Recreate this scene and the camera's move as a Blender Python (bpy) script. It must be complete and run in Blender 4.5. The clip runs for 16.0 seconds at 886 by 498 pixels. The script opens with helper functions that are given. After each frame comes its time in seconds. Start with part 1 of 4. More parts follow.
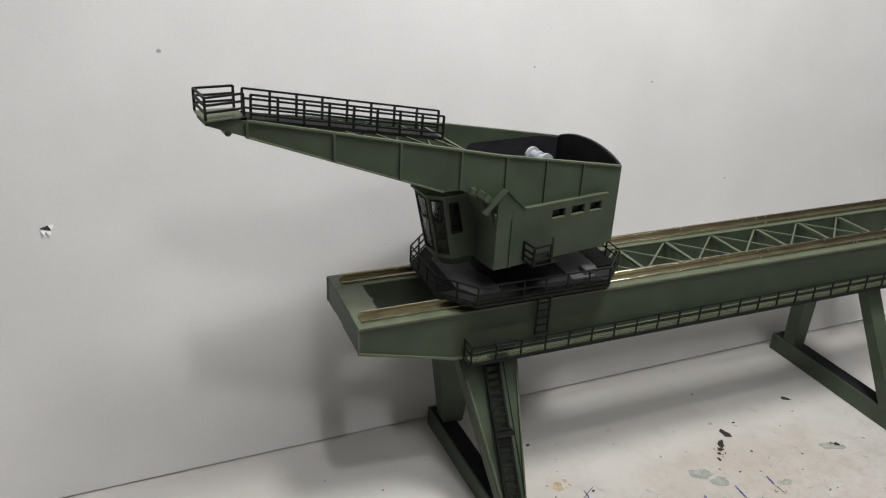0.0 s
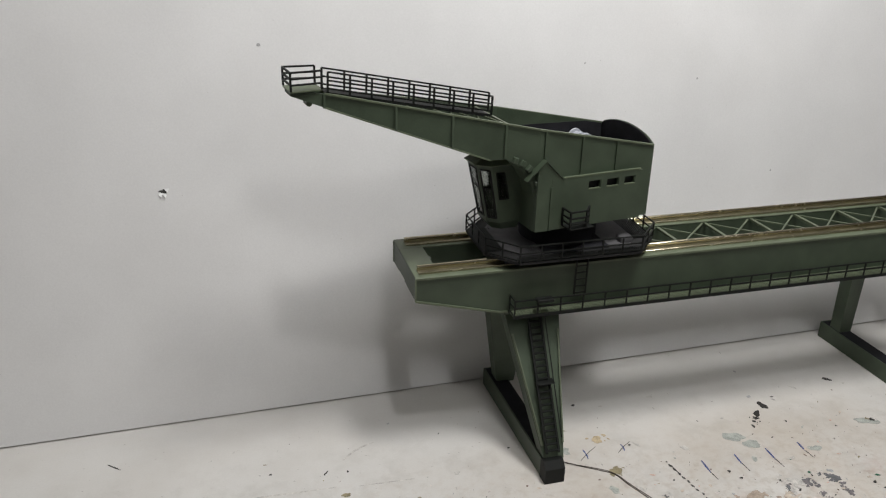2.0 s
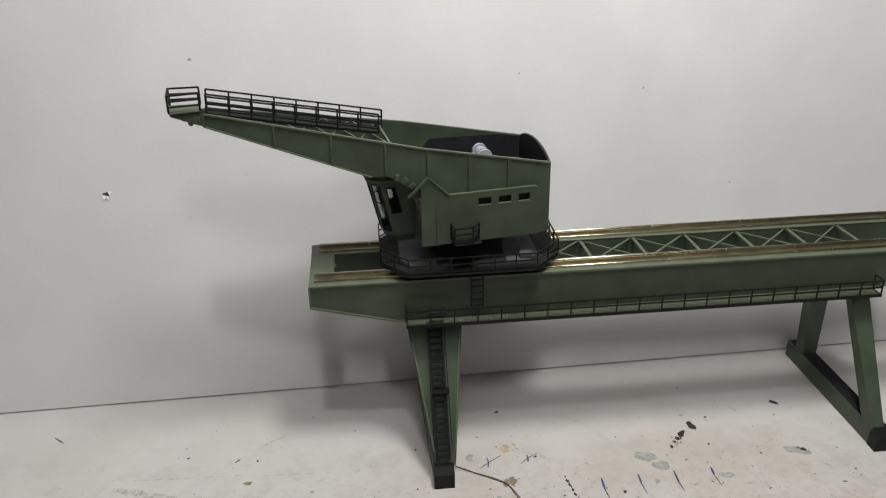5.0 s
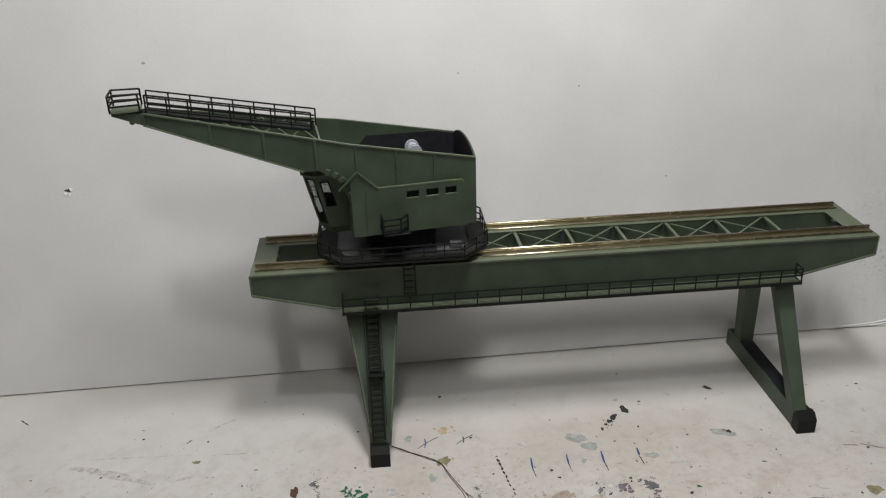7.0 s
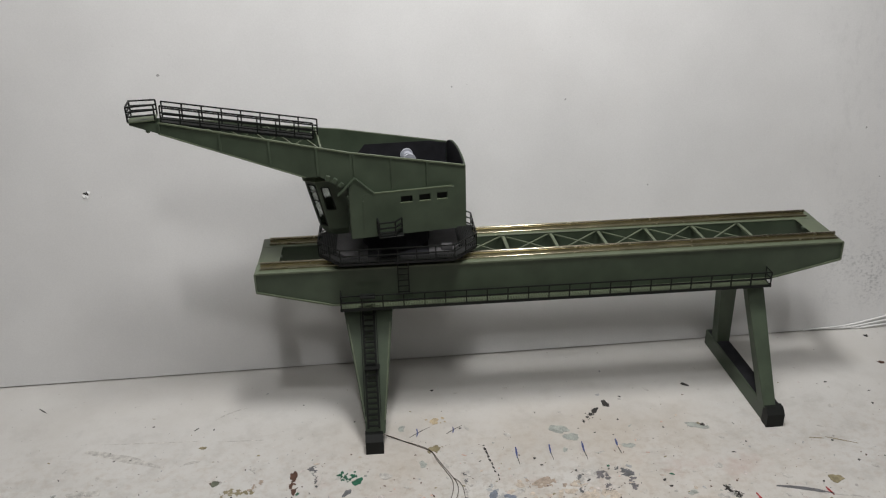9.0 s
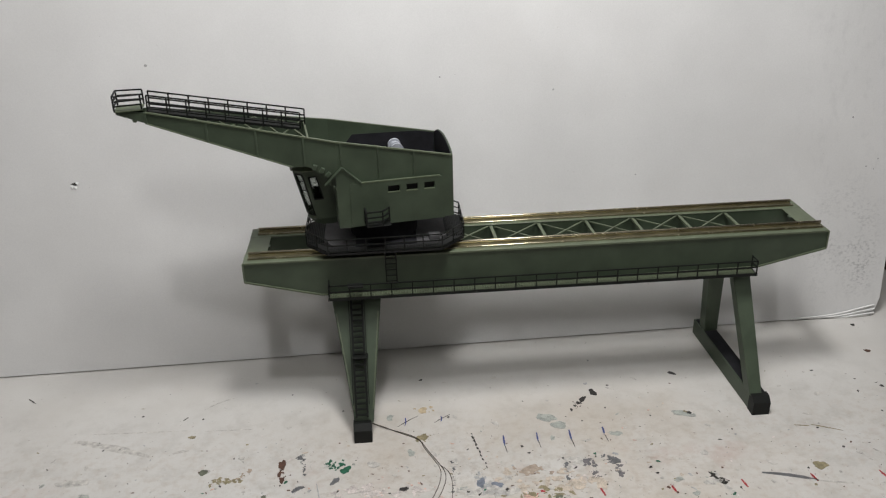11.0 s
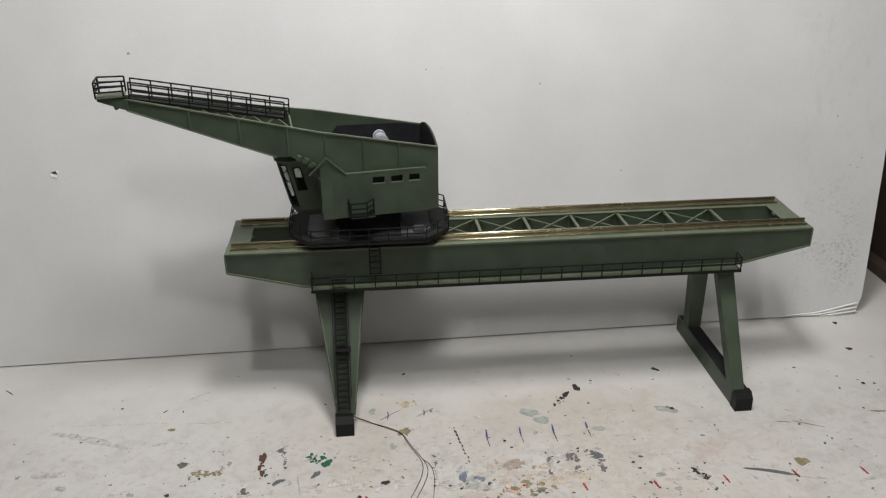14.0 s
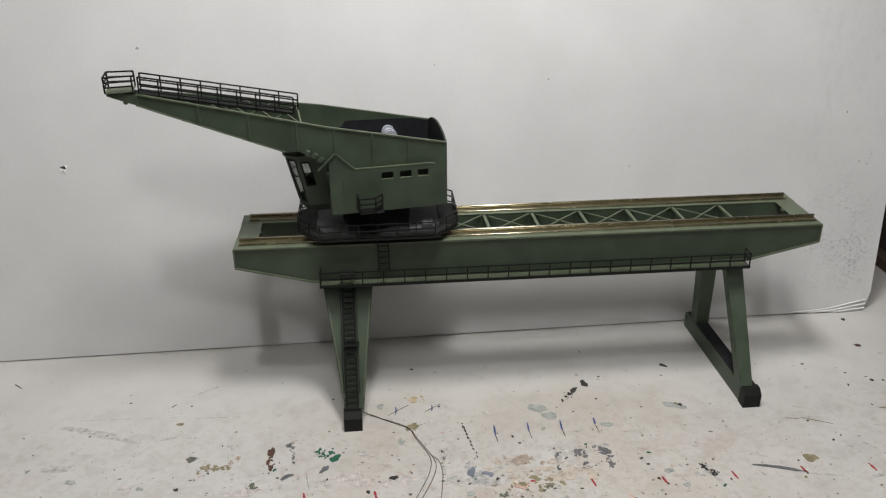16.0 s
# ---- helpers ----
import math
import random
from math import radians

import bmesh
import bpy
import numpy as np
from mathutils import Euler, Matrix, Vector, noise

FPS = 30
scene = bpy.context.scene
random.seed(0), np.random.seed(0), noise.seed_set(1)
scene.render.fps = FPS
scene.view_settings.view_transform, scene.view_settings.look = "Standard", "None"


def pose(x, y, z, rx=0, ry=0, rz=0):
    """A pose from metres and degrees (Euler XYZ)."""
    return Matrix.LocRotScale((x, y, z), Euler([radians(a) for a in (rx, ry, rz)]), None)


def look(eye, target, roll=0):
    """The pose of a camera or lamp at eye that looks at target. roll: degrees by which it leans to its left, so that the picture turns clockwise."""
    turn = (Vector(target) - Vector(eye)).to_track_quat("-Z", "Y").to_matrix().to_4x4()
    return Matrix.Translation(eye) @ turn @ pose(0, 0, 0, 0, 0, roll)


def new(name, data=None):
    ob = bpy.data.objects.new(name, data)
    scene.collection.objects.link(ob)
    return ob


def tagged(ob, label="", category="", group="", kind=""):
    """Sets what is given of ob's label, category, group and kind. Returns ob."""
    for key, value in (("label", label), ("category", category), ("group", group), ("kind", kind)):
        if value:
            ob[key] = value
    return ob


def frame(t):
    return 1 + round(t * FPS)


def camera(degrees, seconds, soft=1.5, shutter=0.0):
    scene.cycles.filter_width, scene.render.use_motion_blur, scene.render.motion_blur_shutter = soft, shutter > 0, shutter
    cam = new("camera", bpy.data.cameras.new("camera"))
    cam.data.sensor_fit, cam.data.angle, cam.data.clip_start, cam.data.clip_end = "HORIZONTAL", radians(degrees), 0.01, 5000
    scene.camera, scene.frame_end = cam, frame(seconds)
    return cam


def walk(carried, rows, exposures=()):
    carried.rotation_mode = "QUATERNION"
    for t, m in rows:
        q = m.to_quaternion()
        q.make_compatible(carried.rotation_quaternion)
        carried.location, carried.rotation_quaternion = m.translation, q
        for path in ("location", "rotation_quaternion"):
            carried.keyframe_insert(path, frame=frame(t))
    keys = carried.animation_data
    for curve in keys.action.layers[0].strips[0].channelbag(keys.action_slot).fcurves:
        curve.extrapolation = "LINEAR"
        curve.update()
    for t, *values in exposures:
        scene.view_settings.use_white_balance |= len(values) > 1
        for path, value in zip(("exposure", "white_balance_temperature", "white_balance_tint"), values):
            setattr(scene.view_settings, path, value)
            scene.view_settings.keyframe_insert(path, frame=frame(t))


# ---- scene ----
cam = camera(56.5, 16.0, soft=1.2)
# The gantry was plotted with a span of 0.80; the scale mark spacing on the bench makes it 1.1 times as large.
S = 1.1
PATH = [
    (0, (-0.196, -0.641, 0.642), (0.523, 1.014, -0.22), 3.0),
    (0.5, (-0.202, -0.679, 0.661), (0.482, 0.992, -0.2), 2.7),
    (1, (-0.203, -0.727, 0.67), (0.426, 0.968, -0.184), 2.1),
    (1.5, (-0.215, -0.788, 0.647), (0.343, 0.951, -0.17), 1.5),
    (2, (-0.197, -0.79, 0.628), (0.31, 0.971, -0.173), 1.3),
    (2.5, (-0.174, -0.804, 0.628), (0.308, 0.961, -0.18), 1.3),
    (3, (-0.157, -0.805, 0.627), (0.294, 0.965, -0.188), 0.9),
    (3.5, (-0.116, -0.836, 0.634), (0.253, 0.941, -0.207), 0.1),
    (4, (-0.046, -0.857, 0.654), (0.233, 0.918, -0.226), -0.2),
    (4.5, (0.007, -0.858, 0.67), (0.22, 0.929, -0.203), -0.5),
    (5, (0.073, -0.851, 0.683), (0.249, 0.944, -0.18), -1.0),
    (7.5, (0.175, -0.942, 0.696), (0.297, 0.862, -0.159), -1.8),
    (8, (0.174, -0.966, 0.704), (0.293, 0.843, -0.141), -1.5),
    (8.5, (0.178, -0.977, 0.71), (0.294, 0.833, -0.134), -1.4),
    (9, (0.187, -0.988, 0.714), (0.302, 0.824, -0.124), -1.6),
    (11.5, (0.2, -0.995, 0.709), (0.328, 0.809, -0.147), -1.5),
    (12, (0.205, -0.993, 0.71), (0.339, 0.808, -0.15), -1.4),
    (12.5, (0.211, -0.989, 0.706), (0.355, 0.809, -0.157), -1.2),
    (13, (0.215, -0.99, 0.706), (0.368, 0.809, -0.154), -1.0),
    (13.5, (0.206, -0.992, 0.7), (0.365, 0.81, -0.153), -0.7),
    (14, (0.199, -0.993, 0.699), (0.358, 0.809, -0.154), -0.5),
    (14.5, (0.196, -0.992, 0.699), (0.35, 0.808, -0.159), -0.6),
    (15, (0.199, -0.985, 0.694), (0.353, 0.813, -0.168), -0.5),
    (15.5, (0.197, -0.987, 0.696), (0.349, 0.811, -0.166), -0.5),
    (16, (0.193, -0.992, 0.699), (0.342, 0.806, -0.164), -0.5),
]
walk(cam, [(t, look(Vector(eye) * S, Vector(target) * S, roll)) for t, eye, target, roll in PATH],
     exposures=[(0, 0.06), (1.0, 0.02), (1.5, 0.0), (2.2, 0.05), (3.0, 0.13), (4.0, 0.10), (5.0, 0.0), (7.5, -0.12), (9.0, -0.14), (11.5, -0.04), (16.0, -0.02)])

# ---- light ----
world = bpy.data.worlds.new("room_air")
scene.world = world
world.use_nodes = True
world.node_tree.nodes["Background"].inputs[0].default_value = (0.9, 0.95, 1.0, 1)
world.node_tree.nodes["Background"].inputs[1].default_value = 0.02


def area_lamp(name, eye, target, sx, sy, watts, colour=(1.0, 0.992, 0.985)):
    d = bpy.data.lights.new(name, "AREA")
    d.shape, d.size, d.size_y, d.energy, d.color = "RECTANGLE", sx * S, sy * S, watts, colour
    o = new(name, d)
    o.matrix_world = look(Vector(eye) * S, Vector(target) * S)
    return o


area_lamp("ceiling_lamp", (0.08, -2.0, 5.0), (0.30, 0.05, 0.1), 0.24, 0.24, 54.0)
area_lamp("bench_lamp", (0.34, -0.27, 1.45), (0.30, 0.02, 0.1), 0.22, 0.30, 16.4)
area_lamp("room_lamp", (0.08, -0.95, 1.50), (0.10, 0.0, 0.22), 0.20, 0.18, 4.0)
# unseen lamp, added as low fill for the board under the girder
area_lamp("added_fill_lamp", (1.75, -1.70, 1.50), (0.55, 0.10, 0.10), 0.60, 0.20, 2.2)


# ---- materials ----
def paint(name, base, rough=0.55, metal=0.0, fine=900.0, coarse=60.0, amount=0.12, bump=0.15, spec=0.5):
    """Painted or bare surface with grain at two scales."""
    m = bpy.data.materials.new(name)
    m.use_nodes = True
    nt = m.node_tree
    b = nt.nodes["Principled BSDF"]
    b.inputs["Metallic"].default_value = metal
    b.inputs["Specular IOR Level"].default_value = spec
    tc = nt.nodes.new("ShaderNodeTexCoord")
    n1 = nt.nodes.new("ShaderNodeTexNoise")
    n1.inputs["Scale"].default_value, n1.inputs["Detail"].default_value = coarse, 5
    n2 = nt.nodes.new("ShaderNodeTexNoise")
    n2.inputs["Scale"].default_value, n2.inputs["Detail"].default_value = fine, 3
    for n in (n1, n2):
        nt.links.new(tc.outputs["Object"], n.inputs["Vector"])
    mx = nt.nodes.new("ShaderNodeMix")
    mx.data_type = "FLOAT"
    mx.inputs[0].default_value = 0.4
    nt.links.new(n1.outputs["Fac"], mx.inputs[2])
    nt.links.new(n2.outputs["Fac"], mx.inputs[3])
    ramp = nt.nodes.new("ShaderNodeValToRGB")
    lo = [max(0.0, c * (1 - 2 * amount)) for c in base]
    hi = [min(1.0, c * (1 + 2 * amount)) for c in base]
    ramp.color_ramp.elements[0].position, ramp.color_ramp.elements[1].position = 0.3, 0.7
    ramp.color_ramp.elements[0].color = (*lo, 1)
    ramp.color_ramp.elements[1].color = (*hi, 1)
    nt.links.new(mx.outputs[0], ramp.inputs[0])
    nt.links.new(ramp.outputs[0], b.inputs["Base Color"])
    rr = nt.nodes.new("ShaderNodeMapRange")
    rr.inputs[3].default_value, rr.inputs[4].default_value = max(0.05, rough - 0.12), min(1, rough + 0.12)
    nt.links.new(n1.outputs["Fac"], rr.inputs[0])
    nt.links.new(rr.outputs[0], b.inputs["Roughness"])
    if bump:
        bp = nt.nodes.new("ShaderNodeBump")
        bp.inputs["Strength"].default_value, bp.inputs["Distance"].default_value = bump, 0.0006
        nt.links.new(n2.outputs["Fac"], bp.inputs["Height"])
        nt.links.new(bp.outputs[0], b.inputs["Normal"])
    return m


GREEN = paint("olive_green_paint", (0.048, 0.066, 0.041), 0.5, amount=0.15, coarse=30)
GREEN_LIGHT = paint("worn_edge_green_paint", (0.098, 0.118, 0.073), 0.5, amount=0.12)
BLACK = paint("satin_black_paint", (0.007, 0.008, 0.007), 0.6, amount=0.2, spec=0.25)
# matt black parts; also the painted shade on the trolley's deck centre
MATT_BLACK = paint("matt_black_and_shade", (0.016, 0.016, 0.019), 0.9, amount=0.25, spec=0.2)
DECK = paint("grey_primer", (0.075, 0.073, 0.076), 0.75, amount=0.18, coarse=80)
BRASS = paint("polished_brass", (0.56, 0.51, 0.37), 0.24, metal=1.0, amount=0.06, coarse=90, bump=0.06)
BRASS_DULL = paint("tarnished_brass", (0.30, 0.275, 0.185), 0.45, metal=0.9, amount=0.12, coarse=60, bump=0.05)
RESIN = paint("pale_grey_resin", (0.38, 0.395, 0.44), 0.5, amount=0.08)
PLATE = paint("dark_grey_plate", (0.016, 0.016, 0.016), 0.85, amount=0.25, spec=0.3)
GLASS = paint("dark_window", (0.008, 0.009, 0.009), 0.3, amount=0.1, bump=0, spec=0.25)
CLEAR = paint("clear_cabin_glazing", (0.55, 0.57, 0.55), 0.12, bump=0)
CLEAR.node_tree.nodes["Principled BSDF"].inputs["Transmission Weight"].default_value = 1.0
CLEAR.node_tree.nodes["Principled BSDF"].inputs["IOR"].default_value = 1.2
WIRE = paint("dark_wire_sleeve", (0.05, 0.035, 0.025), 0.5)


# ---- mesh helpers ----
def part(name, bm, material, parent=None, label="", smooth=False):
    bmesh.ops.recalc_face_normals(bm, faces=bm.faces)
    bmesh.ops.scale(bm, vec=(S, S, S), verts=bm.verts)
    me = bpy.data.meshes.new(name)
    bm.to_mesh(me)
    bm.free()
    if smooth:
        me.polygons.foreach_set("use_smooth", [True] * len(me.polygons))
    for m in (material if isinstance(material, (list, tuple)) else [material]):
        me.materials.append(m)
    ob = new(name, me)
    if parent:
        ob.parent = parent
    if label:
        tagged(ob, label)
    return ob


def thing(name, label, category, group="", place=None):
    e = new(name)
    e.empty_display_size = 0.01
    if place is not None:
        e.matrix_world = place
    return tagged(e, label, category, group)


def hull(bm, pts, faces):
    v = [bm.verts.new(p) for p in pts]
    for f in faces:
        bm.faces.new([v[i] for i in f])
    return v


def box(bm, lo, hi, bevel=0.0):
    x0, y0, z0 = lo
    x1, y1, z1 = hi
    v = hull(bm, [(x, y, z) for x in (x0, x1) for y in (y0, y1) for z in (z0, z1)],
             [(0, 1, 3, 2), (4, 6, 7, 5), (0, 4, 5, 1), (2, 3, 7, 6), (0, 2, 6, 4), (1, 5, 7, 3)])
    if bevel:
        es = list({e for q in v for e in q.link_edges})
        bmesh.ops.bevel(bm, geom=es, offset=bevel, segments=1, affect="EDGES")
    return bm


def one_box(lo, hi, bevel=0.0004):
    return box(bmesh.new(), lo, hi, bevel)


def bar(bm, p, q, w, h=None, up=(0, 0, 1)):
    """A square bar from p to q."""
    p, q = Vector(p), Vector(q)
    h = h or w
    d = (q - p).normalized()
    u = Vector(up)
    if abs(d.dot(u)) > 0.98:
        u = Vector((0, 1, 0))
    s = d.cross(u).normalized() * (w / 2)
    t = s.cross(d).normalized() * (h / 2)
    hull(bm, [a + i * s + j * t for a in (p, q) for i, j in ((-1, -1), (1, -1), (1, 1), (-1, 1))],
         [(0, 3, 2, 1), (4, 5, 6, 7), (0, 1, 5, 4), (1, 2, 6, 5), (2, 3, 7, 6), (3, 0, 4, 7)])
    return bm


def one_bar(p, q, w, h=None, up=(0, 0, 1)):
    return bar(bmesh.new(), p, q, w, h, up)


def prism(bm, poly, place, depth):
    """A plate: a flat outline of (a, b) pairs; place(a, b, d) puts it into space at depth 0 and depth."""
    n = len(poly)
    a = [bm.verts.new(place(p, q, 0.0)) for p, q in poly]
    b = [bm.verts.new(place(p, q, depth)) for p, q in poly]
    bm.faces.new(a)
    bm.faces.new(b[::-1])
    for i in range(n):
        j = (i + 1) % n
        bm.faces.new((a[i], b[i], b[j], a[j]))
    return bm


def rod(bm, p, q, r, n=8):
    p, q = Vector(p), Vector(q)
    d = (q - p).normalized()
    u = Vector((0, 0, 1)) if abs(d.z) < 0.9 else Vector((1, 0, 0))
    s = d.cross(u).normalized()
    t = s.cross(d)
    rings = [[bm.verts.new(c + r * (math.cos(k * 2 * math.pi / n) * s + math.sin(k * 2 * math.pi / n) * t)) for k in range(n)] for c in (p, q)]
    for k in range(n):
        bm.faces.new((rings[0][k], rings[0][(k + 1) % n], rings[1][(k + 1) % n], rings[1][k]))
    bm.faces.new(rings[0][::-1])
    bm.faces.new(rings[1])
    return bm


def railing(parent, posts, height, levels, up=(0, 0, 1), w=0.0014, name="handrail", close=False):
    """Posts at the given places with bars between them at the given shares of the height."""
    u = Vector(up) * height
    for p in posts:
        part("post", one_bar(p, Vector(p) + u, w), BLACK, parent)
    ring = list(posts) + ([posts[0]] if close else [])
    runs = []
    for p, q in zip(ring, ring[1:]):
        p, q = Vector(p), Vector(q)
        if runs and (runs[-1][1] - runs[-1][0]).normalized().dot((q - p).normalized()) > 0.9999:
            runs[-1][1] = q
        else:
            runs.append([p, q])
    for lv in levels:
        for p, q in runs:
            part(name, one_bar(p + u * lv, q + u * lv, w * 0.9), BLACK, parent)

# ---- the setting ----
def stained(name, base, kind):
    """White paint with grime; kind picks the stains that the surface carries."""
    m = paint(name, base, 0.45 if kind == "bench" else 0.6, fine=420, coarse=9, amount=0.03, bump=0.12)
    nt = m.node_tree
    b = nt.nodes["Principled BSDF"]
    src = b.inputs["Base Color"].links[0].from_socket
    tc = [n for n in nt.nodes if n.type == "TEX_COORD"][0]

    def mask(scale, lo, hi, detail=6, stretch=None, seed=0.0):
        n = nt.nodes.new("ShaderNodeTexNoise")
        n.inputs["Scale"].default_value, n.inputs["Detail"].default_value = scale, detail
        n.inputs["Roughness"].default_value = 0.65
        mp = nt.nodes.new("ShaderNodeMapping")
        mp.inputs["Location"].default_value = (seed, seed * 0.7, 0)
        if stretch:
            mp.inputs["Scale"].default_value = stretch
        nt.links.new(tc.outputs["Object"], mp.inputs["Vector"])
        nt.links.new(mp.outputs[0], n.inputs["Vector"])
        r = nt.nodes.new("ShaderNodeMapRange")
        r.inputs[1].default_value, r.inputs[2].default_value = lo, hi
        nt.links.new(n.outputs["Fac"], r.inputs[0])
        return r.outputs[0]

    def window(axis, a, b_, c, d):
        """1 between b_ and c along an axis, fading to 0 at a and d."""
        sp = nt.nodes.new("ShaderNodeSeparateXYZ")
        nt.links.new(tc.outputs["Object"], sp.inputs[0])
        outs = []
        for lo, hi in ((a, b_), (d, c)):
            r = nt.nodes.new("ShaderNodeMapRange")
            r.interpolation_type = "SMOOTHSTEP"
            r.inputs[1].default_value, r.inputs[2].default_value = lo * S, hi * S
            if lo > hi:
                r.inputs[1].default_value, r.inputs[2].default_value = hi * S, lo * S
                r.inputs[3].default_value, r.inputs[4].default_value = 1, 0
            nt.links.new(sp.outputs[axis], r.inputs[0])
            outs.append(r.outputs[0])
        return times(*outs)

    def times(*xs):
        out = xs[0]
        for x in xs[1:]:
            k = nt.nodes.new("ShaderNodeMath")
            k.operation = "MULTIPLY"
            nt.links.new(out, k.inputs[0])
            if isinstance(x, float):
                k.inputs[1].default_value = x
            else:
                nt.links.new(x, k.inputs[1])
            out = k.outputs[0]
        return out

    def lay(fac, colour):
        nonlocal src
        mx = nt.nodes.new("ShaderNodeMix")
        mx.data_type = "RGBA"
        nt.links.new(fac, mx.inputs[0])
        nt.links.new(src, mx.inputs[6])
        mx.inputs[7].default_value = (*colour, 1)
        src = mx.outputs[2]

    if kind == "bench":
        lay(times(mask(7, 0.42, 0.72), 0.26), (0.42, 0.38, 0.33))
        lay(times(mask(22, 0.50, 0.72, seed=3.0), window(1, -0.6, -0.4, -0.08, 0.12), 0.40), (0.33, 0.31, 0.28))
        lay(times(mask(38, 0.58, 0.70, seed=9.0), window(1, -0.6, -0.3, -0.14, -0.02), window(0, -0.1, 0.1, 0.5, 0.7), 0.55), (0.30, 0.24, 0.19))
        lay(times(mask(55, 0.52, 0.72, seed=17.0), window(1, -0.6, -0.3, -0.155, -0.125), window(0, 0.20, 0.28, 0.42, 0.50), 0.65), (0.31, 0.27, 0.23))
        lay(times(mask(5, 0.30, 0.65, seed=13.0), window(1, -0.7, -0.4, -0.10, 0.06), window(0, 0.0, 0.2, 0.5, 0.8), 0.45), (0.47, 0.385, 0.29))
        lay(times(mask(75, 0.48, 0.70, seed=31.0), window(1, -0.7, -0.4, -0.13, 0.03), 0.35), (0.38, 0.30, 0.23))
        lay(times(mask(90, 0.66, 0.72, seed=5.0), 0.65), (0.16, 0.14, 0.12))
        lay(times(mask(260, 0.68, 0.72, seed=41.0), window(1, -0.7, -0.4, -0.05, 0.10), 0.6), (0.14, 0.11, 0.09))
        lay(times(mask(14, 0.55, 0.75, seed=21.0), window(1, -0.6, -0.3, -0.16, -0.10), 0.4), (0.45, 0.28, 0.24))
    else:
        lay(times(mask(5, 0.45, 0.8), 0.25), (0.62, 0.60, 0.58))
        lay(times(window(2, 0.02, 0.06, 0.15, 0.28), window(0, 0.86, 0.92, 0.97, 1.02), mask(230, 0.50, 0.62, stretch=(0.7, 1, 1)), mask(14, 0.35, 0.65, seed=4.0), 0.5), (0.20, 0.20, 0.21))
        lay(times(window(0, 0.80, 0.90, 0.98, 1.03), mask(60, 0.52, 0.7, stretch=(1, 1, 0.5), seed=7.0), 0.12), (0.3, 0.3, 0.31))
        lay(times(mask(120, 0.70, 0.74, seed=2.0), 0.4), (0.35, 0.33, 0.31))
    nt.links.new(src, b.inputs["Base Color"])
    return m


BENCH_WHITE = stained("white_bench_paint", (0.585, 0.570, 0.545), "bench")
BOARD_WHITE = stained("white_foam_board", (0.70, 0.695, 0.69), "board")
PAPER = paint("torn_white_paper", (0.80, 0.80, 0.79), 0.8, amount=0.04)
ROOM = paint("room_wall_paint", (0.50, 0.49, 0.47), 0.9, coarse=3, amount=0.05)
CONCRETE = paint("grey_concrete", (0.28, 0.27, 0.26), 0.9, coarse=6, amount=0.15)
WOOD = paint("dark_brown_wood", (0.075, 0.050, 0.035), 0.7, coarse=14, amount=0.3)
WOOD_PALE = paint("dusty_brown_wood", (0.16, 0.12, 0.09), 0.75, coarse=14, amount=0.3)

bench = tagged(part("bench_top", one_box((-1.6, -0.55, -0.04), (2.2, 0.75, 0.0), 0.0), BENCH_WHITE),
       "white painted workbench top stained with paint drips and pen marks", "workbench", kind="structure")

for x in (-1.55, 0.28, 2.08):
    for y in (-0.50, 0.66):
        part("bench_leg", one_box((x, y, -0.82), (x + 0.07, y + 0.07, -0.0405), 0.002), WOOD_PALE, bench, "plain wooden bench leg")

BASE_Y, SKEW, SLOPE = 0.1375, 0.0165, 0.180


def board_y(x, z):
    return BASE_Y + SKEW * x + SLOPE * z


bm = bmesh.new()
corners = [(-1.5, 0.0022), (0.998, 0.0022), (1.008, 0.03), (1.020, 0.25), (1.040, 1.15), (-1.5, 1.15)]
prism(bm, corners, lambda x, z, d: (x, board_y(x, z) + d, z), 0.022)
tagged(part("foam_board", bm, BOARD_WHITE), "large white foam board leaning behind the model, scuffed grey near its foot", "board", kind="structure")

for name, lo, hi, m in (("floor", (-3, -3, -0.86), (3.4, 1.6, -0.82), CONCRETE), ("ceiling", (-3, -3, 5.20), (3.4, 1.6, 5.24), ROOM),
                        ("wall_north", (-3, 1.6, -0.86), (3.4, 1.66, 5.24), ROOM), ("wall_south", (-3, -3.06, -0.86), (3.4, -3, 5.24), ROOM),
                        ("wall_west", (-3.06, -3, -0.86), (-3, 1.6, 5.24), ROOM), ("wall_east", (3.4, -3, -0.86), (3.46, 1.6, 5.24), ROOM)):
    tagged(part(name, one_box(lo, hi, 0.0), m), "plain " + name.split("_")[0] + " of the workshop around the bench", name.split("_")[0], kind="structure")

# ---- the gantry ----
TOP, LOW, W = 0.235, 0.183, 0.110
gantry = thing("gantry_bridge", "olive green model gantry bridge with brass rails, standing on the bench", "model crane")

side = [(0.0, 0.208), (0.0, TOP), (0.80, TOP), (0.80, 0.209), (0.703, LOW + 0.003), (0.100, LOW)]
for y in (0.0, W - 0.002):
    part("girder_plate", prism(bmesh.new(), side, lambda a, b, d: (a, y + d, b), 0.002), GREEN, gantry)
under = [(0.0, 0.208), (0.100, LOW), (0.703, LOW + 0.003), (0.80, 0.209), (0.80, 0.2105), (0.703, LOW + 0.0045), (0.100, LOW + 0.0015), (0.0, 0.2095)]
for y, w in ((0.002, 0.0500), (0.0838, 0.0242)):
    part("bottom_plate", prism(bmesh.new(), under, lambda a, b, d: (a, y + d, b), w), GREEN, gantry)
